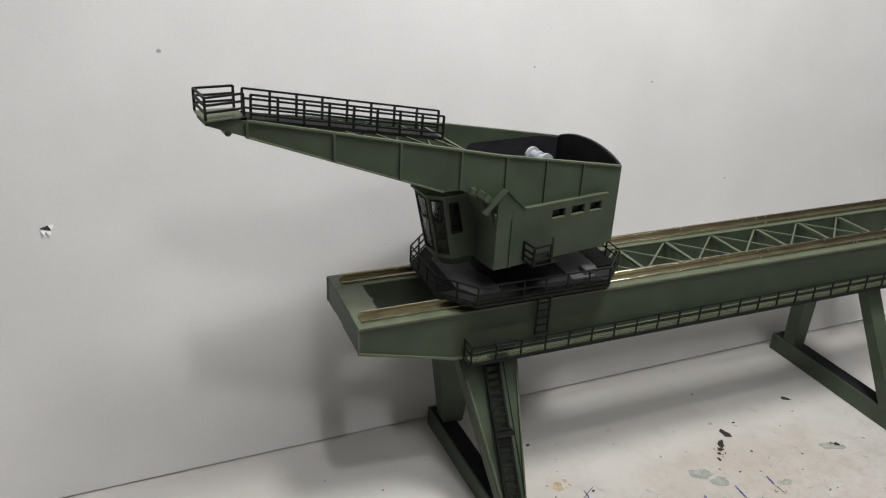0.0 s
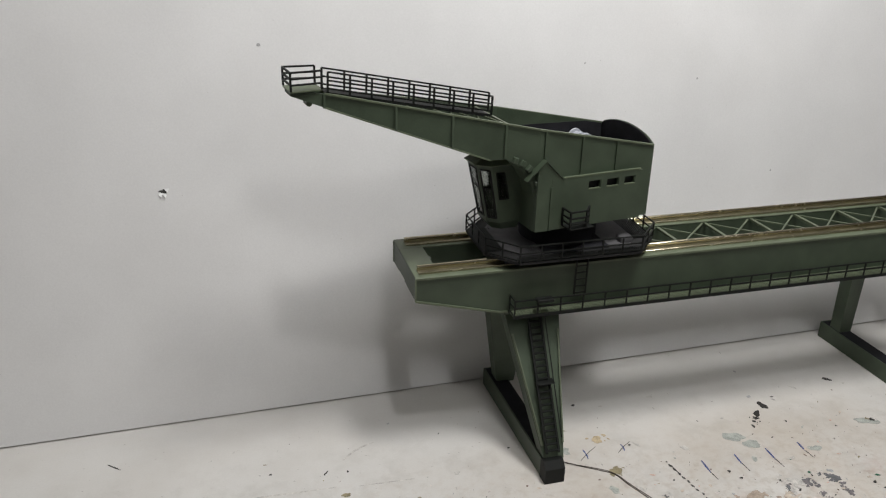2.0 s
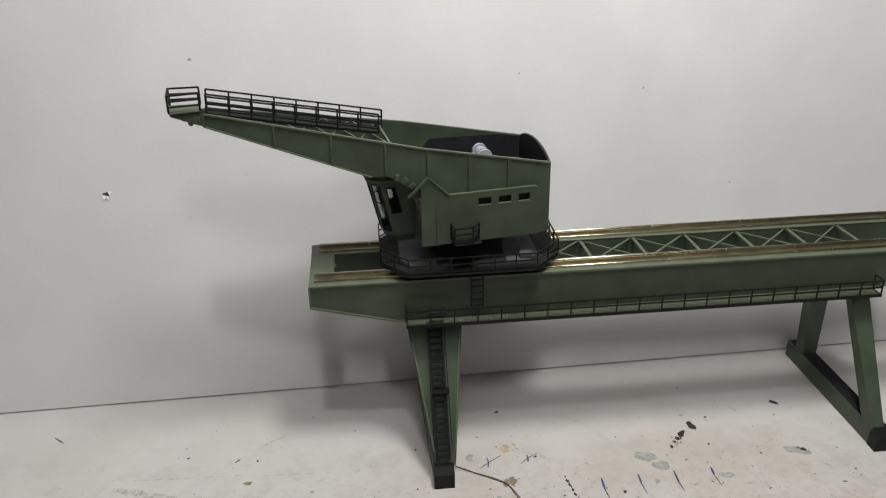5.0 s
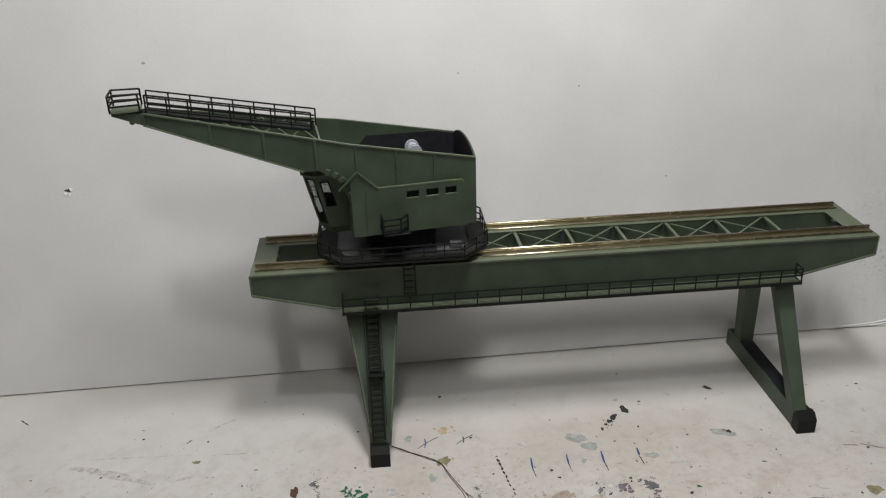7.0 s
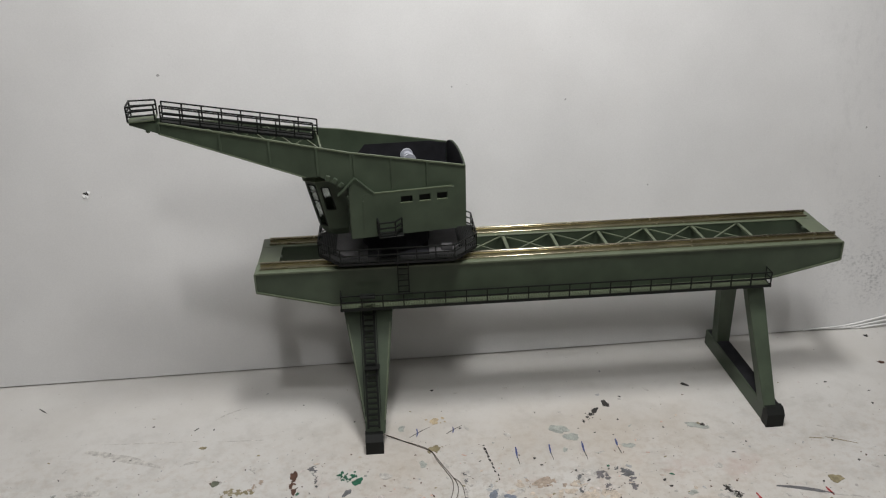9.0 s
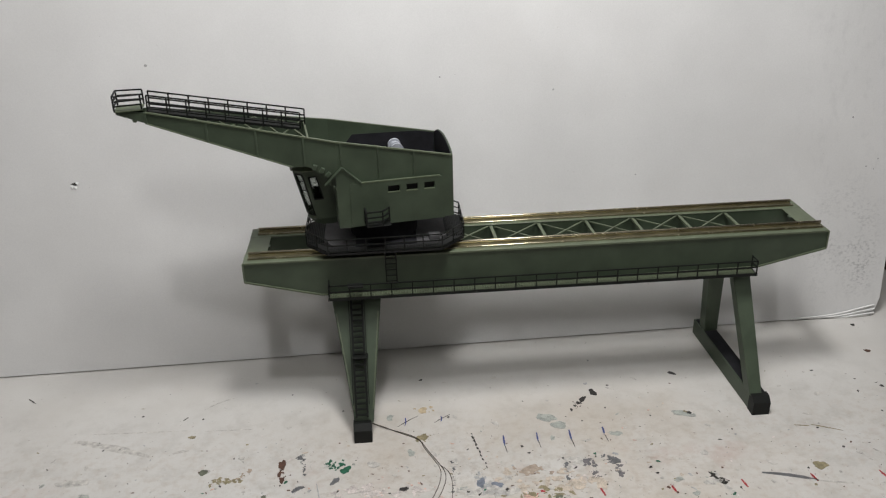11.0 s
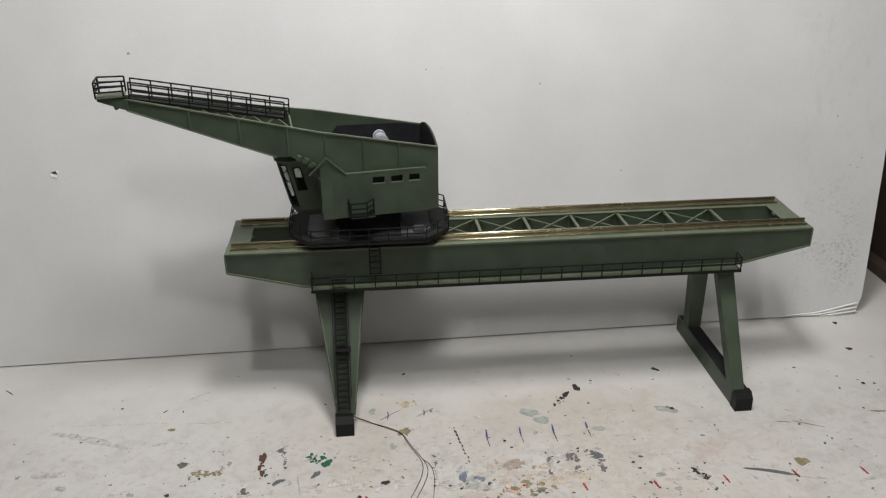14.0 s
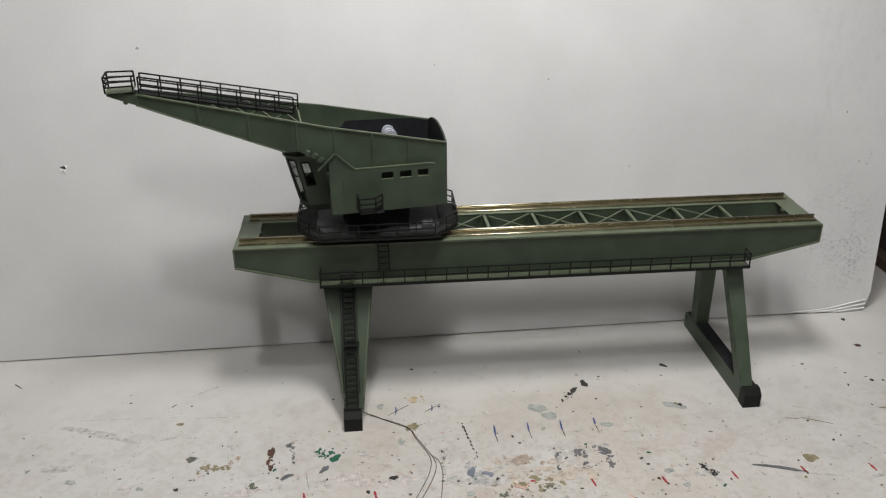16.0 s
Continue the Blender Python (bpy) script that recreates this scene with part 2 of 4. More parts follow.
for y in (0.0265, 0.0825):
    part("inner_plate", prism(bmesh.new(), [(0.003, 0.2105), (0.003, TOP - 0.0004), (0.797, TOP - 0.0004), (0.797, 0.2115), (0.703, LOW + 0.005), (0.100, LOW + 0.002)], lambda a, b, d: (a, y + d, b), 0.0012), GREEN, gantry)
# edge flanges along the plates, slightly proud
for y in (-0.0020, W):
    bm = bmesh.new()
    for (a, b), (c, d) in zip(side, side[1:] + side[:1]):
        bar(bm, (a, y + 0.001, b), (c, y + 0.001, d), 0.0018, 0.0024)
    part("edge_flange", bm, GREEN_LIGHT, gantry)
for x in (0.0, 0.798):
    part("end_plate", one_box((x, 0.002, 0.2095), (x + 0.002, W - 0.002, TOP - 0.0002)), GREEN, gantry)
for y in (0.0, 0.083):
    part("top_flange", one_box((0.0, y - 0.001, TOP), (0.80, y + 0.028, TOP + 0.0014)), GREEN_LIGHT, gantry)
for x in (0.0005, 0.771):
    part("end_cover", one_box((x, 0.027, TOP + 0.0002), (x + 0.0285, 0.083, TOP + 0.0012)), GREEN_LIGHT, gantry)
part("end_tab", one_box((0.027, 0.048, TOP - 0.002), (0.031, 0.056, TOP + 0.0010)), GREEN, gantry)
part("end_tab", one_box((0.768, 0.050, TOP - 0.002), (0.773, 0.058, TOP + 0.0010)), GREEN, gantry)

for y, x0, x1 in ((0.015, 0.006, 0.796), (0.096, 0.010, 0.791)):
    bm = bmesh.new()
    box(bm, (x0, y - 0.0075, TOP + 0.0014), (x1, y + 0.0075, TOP + 0.0026))
    box(bm, (x0, y + 0.0020, TOP + 0.0026), (x1, y + 0.0036, TOP + 0.0062))
    part("rail", bm, BRASS_DULL, gantry, "tarnished brass rail")
    head = part("rail_head", rod(bmesh.new(), (x0, y + 0.0028, TOP + 0.0066), (x1, y + 0.0028, TOP + 0.0066), 0.0020, 16), BRASS, gantry, "rounded brass rail head", smooth=True)
    part("rail_foot", rod(bmesh.new(), (x0, y - 0.0066, TOP + 0.0028), (x1, y - 0.0066, TOP + 0.0028), 0.0011, 12), BRASS, gantry, "rounded brass rail foot", smooth=True)

# cross bracing over the open top
BAY = 0.0690
xs = [0.688 - BAY * k for k in range(8)]
for x in xs:
    part("cross_strut", one_bar((x, 0.027, TOP - 0.0018), (x - 0.002, 0.085, TOP - 0.0018), 0.0042, 0.0026), GREEN_LIGHT, gantry)
for a, b in zip(xs, xs[1:]):
    part("brace", one_bar((b + 0.003, 0.084, TOP - 0.0030), (a - 0.003, 0.028, TOP - 0.0030), 0.0021, 0.0014), GREEN_LIGHT, gantry)
    part("brace", one_bar((a - 0.004, 0.084, TOP - 0.0014), (b + 0.003, 0.028, TOP - 0.0014), 0.0021, 0.0014), GREEN_LIGHT, gantry)


def front_y(z):
    return -0.078 + 0.62 * (z - 0.026)


def leg(parent, top, bottom, front, material=GREEN):
    """A tapered box leg; top and bottom are (x0, x1, y0, y1, z)."""
    pts = []
    for x0, x1, y0, y1, z in (bottom, top):
        pts += [(x0, y0, z), (x1, y0, z), (x1, y1, z), (x0, y1, z)]
    bm = bmesh.new()
    v = hull(bm, pts, [(0, 1, 2, 3), (4, 7, 6, 5), (0, 4, 5, 1), (1, 5, 6, 2), (2, 6, 7, 3), (3, 7, 4, 0)])
    bmesh.ops.bevel(bm, geom=list(bm.edges), offset=0.0006, segments=1, affect="EDGES")
    return part("leg", bm, material, parent)


# fixed support with wide tapered legs
leg(gantry, (0.1095, 0.181, 0.019, 0.044, LOW), (0.1355, 0.160, -0.078, -0.054, 0.024), True)
leg(gantry, (0.112, 0.181, 0.084, 0.108, LOW), (0.136, 0.160, 0.092, 0.114, 0.024), False)
arch = [(0.026, LOW), (0.014, LOW - 0.030)] + [(0.056 - 0.034 * math.cos(k * math.pi / 10), LOW - 0.042 + 0.034 * math.sin(k * math.pi / 10)) for k in range(0, 11)] + [(0.094, LOW - 0.042), (0.094, LOW)]
part("arch_web", prism(bmesh.new(), arch, lambda a, b, d: (0.122 + d, a, b), 0.05), GREEN, gantry)
part("leg_head", one_box((0.110, 0.012, LOW - 0.012), (0.183, 0.100, LOW - 0.0005)), GREEN, gantry)
# raised flange strips along the front leg
for xa, xb in ((0.1120, 0.1350), (0.1775, 0.1608)):
    part("leg_flange", one_bar((xa + (xb - xa) * 0.2, front_y(0.152) - 0.0006, 0.152), (xb, front_y(0.04) - 0.0006, 0.040), 0.0016, 0.004), GREEN_LIGHT, gantry)
# hinged support with slim legs
leg(gantry, (0.675, 0.700, 0.014, 0.030, LOW), (0.684, 0.701, -0.078, -0.055, 0.024), True)
leg(gantry, (0.676, 0.702, 0.090, 0.112, LOW), (0.684, 0.704, 0.096, 0.118, 0.024), False)
part("leg_head", one_box((0.668, 0.010, LOW - 0.004), (0.704, 0.112, LOW + 0.003)), GREEN, gantry)
part("gusset", prism(bmesh.new(), [(0.655, LOW), (0.676, LOW), (0.676, LOW - 0.014), (0.668, LOW - 0.010)], lambda a, b, d: (a, 0.014 + d, b), 0.018), GREEN, gantry)
for x0, x1, y1 in ((0.1335, 0.1565, 0.130), (0.6855, 0.7085, 0.136)):
    bm = one_box((x0, -0.0775, 0.0), (x1, y1, 0.0255), 0.0008)
    bmesh.ops.translate(bm, verts=[v for v in bm.verts if v.co.y > 0], vec=(-0.004, 0, 0))
    part("base_beam", bm, GREEN, gantry)
    bm = one_box((x0 + 0.0015, -0.072, 0.0256), (x1 - 0.0015, y1 - 0.004, 0.0264))
    bmesh.ops.translate(bm, verts=[v for v in bm.verts if v.co.y > 0], vec=(-0.004, 0, 0))
    part("walk_strip", bm, MATT_BLACK, gantry, "black top face of the base beam")
    poly = [(-0.0900, 0.0), (-0.0900, 0.0195), (-0.0825, 0.0270), (-0.0735, 0.0270), (-0.0735, 0.0)]
    part("buffer_block", prism(bmesh.new(), poly, lambda a, b, d: (x0 - 0.0006 + d, a, b), x1 - x0 + 0.0012), BLACK, gantry, "black painted end block")

# walkway along the front girder
WY = -0.019
for k in range(5):
    y = WY + 0.0012 + 0.0034 * k
    part("grating_slat", one_box((0.110, y, LOW + 0.0004), (0.697, y + (0.0030 if k == 4 else 0.0017), LOW + 0.0018), 0.0), GREEN_LIGHT, gantry, "pale green grating slat")
bm = bmesh.new()
for k in range(166):
    x = 0.1106 + 0.5858 * k / 165
    bar(bm, (x, WY + 0.0006, LOW + 0.0010), (x, -0.0022, LOW + 0.0010), 0.0012, 0.0012)
tagged(part("grating_mesh", bm, GREEN_LIGHT, gantry, "pale green ties between the grating slats"), kind="stuff")
for y in (WY, -0.0030):
    part("walkway_edge", one_box((0.1095, y - 0.0006, LOW - 0.0012), (0.6975, y + 0.0006, LOW + 0.0024), 0.0), BLACK, gantry)
n = 21
for k in range(n + 1):
    x = 0.111 + 0.585 * k / n
    p = part("post", one_bar((x, WY, LOW), (x, WY, LOW + 0.0215), 0.0015), BLACK, gantry)
for h in (0.0210, 0.0120, 0.0020):
    part("handrail", one_bar((0.1104, WY, LOW + h), (0.6966, WY, LOW + h), 0.0013, 0.0016), BLACK, gantry)
for x in (0.111, 0.696):
    part("post", one_bar((x, -0.002, LOW), (x, -0.002, LOW + 0.0215), 0.0012), BLACK, gantry)
    for h in (0.0210, 0.0120, 0.0020):
        part("end_rail", one_bar((x, WY, LOW + h), (x, -0.002, LOW + h), 0.0011), BLACK, gantry)
# access stair down the fixed support
ladder_x = (0.1378, 0.1528)
for x in ladder_x:
    part("stringer", one_bar((x, front_y(0.034) - 0.006, 0.034), (x, front_y(0.186) - 0.006, 0.186), 0.0026, 0.0022), BLACK, gantry)
    part("stair_rail", one_bar((x + (0.003 if x > 0.15 else -0.003), front_y(0.05) - 0.0125, 0.052), (x + (0.003 if x > 0.15 else -0.003), front_y(0.178) - 0.0125, 0.180), 0.0010), BLACK, gantry)
for k in range(24):
    z = 0.037 + 0.146 * k / 23
    part("rung", one_bar((ladder_x[0], front_y(z) - 0.006, z), (ladder_x[1], front_y(z) - 0.006, z), 0.0034, 0.0011), BLACK, gantry)
for z in (0.104,):
    y = front_y(z) - 0.006
    part("landing", one_box((0.1365, y - 0.0075, z), (0.1575, y + 0.004, z + 0.0012)), BLACK, gantry)
part("stair_head", one_box((0.137, WY - 0.004, LOW + 0.0175), (0.157, WY + 0.006, LOW + 0.0210)), BLACK, gantry)

# ---- the trolley with its platform ----
DECKZ = 0.250
trolley = thing("crane_trolley", "black octagonal crane trolley with railings on the brass rails", "trolley")
octa = [(0.115, -0.016), (0.264, -0.016), (0.296, 0.018), (0.296, 0.091), (0.263, 0.126), (0.117, 0.126), (0.085, 0.091), (0.085, 0.018)]
part("platform", prism(bmesh.new(), octa, lambda a, b, d: (a, b, DECKZ - 0.003 + d), 0.003), PLATE, trolley)
for deck in ([(0.122, 0.002), (0.150, 0.002), (0.150, 0.108), (0.122, 0.108), (0.108, 0.088), (0.108, 0.022)],
             [(0.232, 0.002), (0.258, 0.002), (0.272, 0.022), (0.272, 0.088), (0.258, 0.108), (0.232, 0.108)]):
    part("deck_plate", prism(bmesh.new(), deck, lambda a, b, d: (a, b, DECKZ + d), 0.0022), DECK, trolley, "grey primer deck plate")
# middle of the grey deck, coloured black for the shade beneath the house
part("deck_centre_shade", one_box((0.1502, 0.002, DECKZ), (0.2318, 0.108, DECKZ + 0.0020)), MATT_BLACK, trolley)
for x in (0.110, 0.269):
    part("deck_step", one_box((x, 0.080, DECKZ + 0.0023), (x + 0.0015, 0.086, DECKZ + 0.0045)), DECK, trolley)
for x0, x1 in ((0.0875, 0.107), (0.2735, 0.2935)):
    for k in range(9):
        x = x0 + (x1 - x0) * k / 8
        yy = 0.022 + (0.0 if 0.0875 < x < 0.2935 else 0.002)
        part("grating_bar", one_bar((x, yy - 0.002, DECKZ + 0.0012), (x, 0.110 - yy + 0.002, DECKZ + 0.0012), 0.0011, 0.0026), BLACK, trolley)
bm = bmesh.new()
for k in range(64):
    x = 0.117 + 0.145 * k / 63
    bar(bm, (x, -0.0155, DECKZ + 0.001), (x, -0.0155, DECKZ + 0.0062), 0.0008)
    bar(bm, (x, -0.0150, DECKZ + 0.0006), (x, -0.002, DECKZ + 0.0006), 0.0008)
tagged(part("kick_grating", bm, BLACK, trolley), kind="stuff")


def subdivide(a, b, n):
    return [Vector(a).lerp(Vector(b), k / n) for k in range(n)]


ring = []
for (p, q), n in zip(zip(octa, octa[1:] + octa[:1]), (6, 2, 3, 2, 6, 2, 3, 2)):
    ring += subdivide((*p, DECKZ), (*q, DECKZ), n)
railing(trolley, ring, 0.0195, (1.0, 0.56, 0.12), w=0.0015, close=True)
part("carriage", one_box((0.105, 0.004, 0.2412), (0.276, 0.107, DECKZ - 0.003)), MATT_BLACK, trolley)
for x in (0.120, 0.150, 0.235, 0.262):
    for y in (0.0185, 0.0990):
        part("wheel", rod(bmesh.new(), (x, y - 0.0025, 0.2470), (x, y + 0.0025, 0.2470), 0.0048, 14), MATT_BLACK, trolley)
# ladder from the platform down to the walkway
for x in (0.1885, 0.2025):
    part("ladder_stile", one_bar((x, -0.006, 0.1985), (x, -0.006, 0.2475), 0.0016), BLACK, trolley)
for k in range(6):
    z = 0.2005 + 0.0085 * k
    part("ladder_rung", one_bar((0.1885, -0.006, z), (0.2025, -0.006, z), 0.0013), BLACK, trolley)
part("ladder_bracket", one_bar((0.1955, -0.006, 0.2465), (0.1955, 0.006, 0.2465), 0.016, 0.0016), BLACK, trolley)
part("turntable", rod(bmesh.new(), (0.1887, 0.0575, DECKZ + 0.002), (0.1887, 0.0575, 0.2814), 0.046, 40), MATT_BLACK, trolley, "matt black slewing ring")
part("motor_box", one_box((0.248, 0.006, DECKZ + 0.0022), (0.263, 0.020, DECKZ + 0.009), 0.001), DECK, trolley, "small grey motor cover")

# ---- the slewing crane ----
AZIMUTH = -172.0
crane = thing("slewing_crane", "olive green slewing crane with a raised jib and black railings", "model crane",
              place=pose(0.1887 * S, 0.0575 * S, 0, 0, 0, AZIMUTH))
FLOOR = 0.2815


def top_z(x):
    return 0.3662 + 0.206 * (x + 0.087)


def side_y(x):
    """Half width of the hull and jib in plan."""
    return 0.0525 if x < 0.062 else max(0.0115, 0.0525 - (x - 0.062) * 0.0410 / 0.222)


arc = [(0.1160, 0.3663), (0.0985, 0.3663), (0.0880, 0.3605), (0.0780, 0.3500), (0.0700, 0.3375), (0.0650, 0.3225)]
wall = [(-0.086, FLOOR), (-0.086, top_z(-0.086)), (0.062, top_z(0.062))]
front = [(0.062, top_z(0.062)), (0.284, top_z(0.284)), (0.284, 0.4286)] + arc + [(0.065, FLOOR), (0.062, FLOOR)]
tip_plate = [(0.2841, top_z(0.284)), (0.3180, 0.4470), (0.3180, 0.4425), (0.2841, 0.4286)]


def side_plate(outline, s, name):
    """A plate on the side s, following the plan's taper, 1.6 mm thick."""
    bm = bmesh.new()
    a = [bm.verts.new((x, s * side_y(x), z)) for x, z in outline]
    b = [bm.verts.new((x, s * (side_y(x) - 0.0016), z)) for x, z in outline]
    n = len(outline)
    bm.faces.new(a)
    bm.faces.new(b[::-1])
    for i in range(n):
        j = (i + 1) % n
        bm.faces.new((a[i], b[i], b[j], a[j]))
    return part(name, bm, GREEN, crane)


for s in (1, -1):
    side_plate(wall + [(0.062, FLOOR)], s, "hull_side")
    side_plate(front, s, "jib_plate")
    side_plate(tip_plate, s, "tip_plate")
    bm = bmesh.new()
    for x0, x1 in ((-0.086, 0.062), (0.062, 0.284)):
        bar(bm, (x0, s * side_y(x0), top_z(x0)), (x1, s * side_y(x1), top_z(x1)), 0.0030, 0.0018)
    part("top_flange", bm, GREEN_LIGHT, crane)
    bm = bmesh.new()
    low = [(0.286, 0.4294), (0.1160, 0.3663)]
    for (xa, za), (xb, zb) in zip(low, low[1:]):
        bar(bm, (xa, s * side_y(xa), za), (xb, s * side_y(xb), zb), 0.0026, 0.0014)
    part("lower_flange", bm, GREEN_LIGHT, crane)
    ribs = [(-0.0620, 0.342), (-0.037, 0.342), (0.0085, 0.342), (0.0555, 0.364), (0.1005, 0.368), (0.157, 0.3815), (0.215, 0.4030), (0.2850, 0.4285)]
    if s > 0:
        ribs = ribs[1:]
    for x, z in ribs:
        y = s * (side_y(x) + 0.0008)
        part("rib", one_bar((x, y, z), (x, y, top_z(x) - 0.0008), 0.0024, 0.0022, up=(0, 1, 0)), GREEN, crane)
    # stepped teeth round the arch
    for k in range(6):
        t = k / 5
        ang = math.radians(17 + 70 * t)
        if k == 3 and s > 0:
            continue
        ux, uz = -math.sin(ang), math.cos(ang)
        x, z = 0.1010 + 0.0390 * ux, 0.3270 + 0.0400 * uz
        y0, y1 = s * 0.0400, s * (side_y(x) + 0.0048)
        bm = one_bar((x - 0.0034 * ux, (y0 + y1) / 2, z - 0.0034 * uz), (x + 0.0034 * ux, (y0 + y1) / 2, z + 0.0034 * uz), abs(y1 - y0), 0.0050, up=(uz, 0, -ux))
        bmesh.ops.bevel(bm, geom=list(bm.edges), offset=0.0005, segments=1, affect="EDGES")
        part("arch_tooth", bm, GREEN, crane)

# arched rear wall, black within
rear = [(-0.0525, FLOOR), (0.0525, FLOOR)] + [(0.0525 - 0.00525 * k, top_z(-0.086) + 0.0125 * (1 - (1 - 0.1 * k) ** 2) ** 0.8) for k in range(21)]
part("rear_wall", prism(bmesh.new(), rear, lambda a, b, d: (-0.0878 + d, a, b), 0.0018), GREEN, crane)
inner = [(-0.0503, FLOOR + 0.004), (0.0503, FLOOR + 0.004)] + [(0.0503 - 0.00503 * k, top_z(-0.086) + 0.0122 * (1 - (1 - 0.1 * k) ** 2) ** 0.8 - 0.0004) for k in range(21)]
part("rear_lining", prism(bmesh.new(), inner, lambda a, b, d: (-0.0858 + d, a, b), 0.0008), MATT_BLACK, crane, "matt black inner sheet")
for s in (1, -1):
    # black sheet inside each side wall, its upper edge dropping towards the front
    lining = [(-0.0845, 0.3402), (-0.0845, top_z(-0.0845) - 0.001), (-0.060, top_z(-0.060) - 0.001), (0.030, top_z(0.030) - 0.017), (0.058, 0.3402)]
    part("side_inner_sheet", prism(bmesh.new(), lining, lambda a, b, d: (a, s * (0.0507 - d), b), 0.0006), MATT_BLACK, crane, "matt black inner sheet")
part("hull_floor", one_box((-0.0845, -0.0500, 0.3380), (0.062, 0.0500, 0.3400)), MATT_BLACK, crane)
part("hull_bottom", one_box((-0.0855, -0.0505, FLOOR), (0.062, 0.0505, FLOOR + 0.002)), MATT_BLACK, crane)

# front wall and curved underside between the plates
bm = bmesh.new()
line = [(0.065, FLOOR)] + arc[::-1] + [(0.286, 0.4294), (0.3180, 0.4425)]
rows = [[bm.verts.new((x + dx, s * (side_y(x) - 0.0018), z + dz)) for s in (1, -1)] for dx, dz in ((0, 0), (-0.0012, 0.0012)) for x, z in line]
n = len(line)
for i in range(n - 1):
    bm.faces.new((rows[i][0], rows[i][1], rows[i + 1][1], rows[i + 1][0]))
    bm.faces.new((rows[n + i][0], rows[n + i + 1][0], rows[n + i + 1][1], rows[n + i][1]))
    for e in (0, 1):
        bm.faces.new((rows[i][e], rows[i + 1][e], rows[n + i + 1][e], rows[n + i][e]))
for i in (0, n - 1):
    bm.faces.new((rows[i][0], rows[i][1], rows[n + i][1], rows[n + i][0]))
part("front_wall", bm, GREEN, crane)


SILL = 0.3248
LINTEL = 0.3348


def house_window(parent, x0, x1, s):
    """A dark pane at the back of a window opening, with a pale sill and a mullion."""
    w = part("window", one_box((x0 - 0.0004, min(s * 0.0530, s * 0.0536), SILL - 0.0004), (x1 + 0.0004, max(s * 0.0530, s * 0.0536), LINTEL + 0.0004), 0.0), GLASS, parent, "dark recessed window")
    part("sill", one_bar((x0, s * 0.0572, SILL + 0.0004), (x1, s * 0.0572, SILL + 0.0004), 0.0030, 0.0011), GREEN_LIGHT, w, "pale scratched window sill")
    bm = bmesh.new()
    for x in (x0 + 0.0004, x1 - 0.0004):
        bar(bm, (x, s * 0.0570, SILL), (x, s * 0.0570, LINTEL), 0.0009)
    bar(bm, (x0, s * 0.0570, LINTEL - 0.0004), (x1, s * 0.0570, LINTEL - 0.0004), 0.0009)
    part("frame", bm, GREEN, w)


BASE, EAVE = 0.2825, 0.3415
for s in (1, -1):
    panes = ((-0.0622, -0.0475), (-0.0400, -0.0240), (-0.0163, 0.0)) if s > 0 else ((-0.0690, -0.0560), (-0.0460, -0.0320), (0.0190, 0.0330))
    cols = sorted([-0.0740, -0.0715, 0.0470] + [x for q in panes for x in q])
    levels = [BASE, SILL, LINTEL, EAVE]
    bm = bmesh.new()
    drop = {-0.0740: 0.0065, -0.0715: 0.0015}
    grid = [[bm.verts.new((x, s * 0.0527, z - (drop.get(x, 0.0) if z == EAVE else 0.0))) for z in levels] for x in cols]
    for i in range(len(cols) - 1):
        for j in range(3):
            if not (j == 1 and (cols[i], cols[i + 1]) in panes):
                bm.faces.new((grid[i][j], grid[i + 1][j], grid[i + 1][j + 1], grid[i][j + 1]))
    grown = bmesh.ops.extrude_face_region(bm, geom=list(bm.faces))
    bmesh.ops.translate(bm, verts=[v for v in grown["geom"] if isinstance(v, bmesh.types.BMVert)], vec=(0, s * 0.0058, 0))
    part("engine_house", bm, GREEN, crane)
    part("house_edge", one_bar((-0.0690, s * 0.0578, EAVE + 0.0004), (0.0330, s * 0.0578, EAVE + 0.0004), 0.0022, 0.0014), GREEN_LIGHT, crane, "paint-worn roof edge")
    gable = [(0.0472, BASE - 0.0005), (0.0472, 0.3414), (0.0345, 0.3414), (0.0563, 0.3628), (0.0650, 0.3540), (0.0650, BASE)]
    part("gable_bay", prism(bmesh.new(), gable, lambda a, b, d: (a, s * (0.0527 + d), b), 0.0056), GREEN, crane)
    bm = bmesh.new()
    for p, q in (((0.0325, 0.3410), (0.0563, 0.3640)), ((0.0563, 0.3640), (0.0790, 0.3430))):
        bar(bm, (p[0], s * 0.0560, p[1]), (q[0], s * 0.0560, q[1]), 0.0078, 0.0012)
    part("gable_roof", bm, GREEN, crane)
    part("corner_post", one_bar((0.0476, s * 0.0587, BASE), (0.0476, s * 0.0587, 0.3330), 0.0019), GREEN, crane)
    for x0, x1 in panes:
        house_window(crane, x0, x1, s)

# balcony on the engine house
balcony = part("balcony", one_box((0.000, 0.0588, 0.2865), (0.0320, 0.0765, 0.2880)), BLACK, crane, "small black side balcony")
railing(balcony, [Vector((0.0315, 0.0595, 0.288)), Vector((0.0315, 0.0765, 0.288)), Vector((0.0110, 0.0765, 0.288)), Vector((0.0005, 0.0645, 0.288))], 0.0195, (1.0, 0.62, 0.28), w=0.0019)

# driver's cabin under the jib
zt, zb = 0.3520, 0.2840
top_out = [(0.065, 0.0240), (0.104, 0.0240), (0.1165, 0.0125), (0.1165, -0.0125), (0.104, -0.0240), (0.065, -0.0240)]
bot_out = [(0.065, 0.0220), (0.090, 0.0220), (0.1010, 0.0115), (0.1010, -0.0115), (0.090, -0.0220), (0.065, -0.0220)]
chin = [(0.065, 0.0170), (0.084, 0.0170), (0.0930, 0.0090), (0.0930, -0.0090), (0.084, -0.0170), (0.065, -0.0170)]
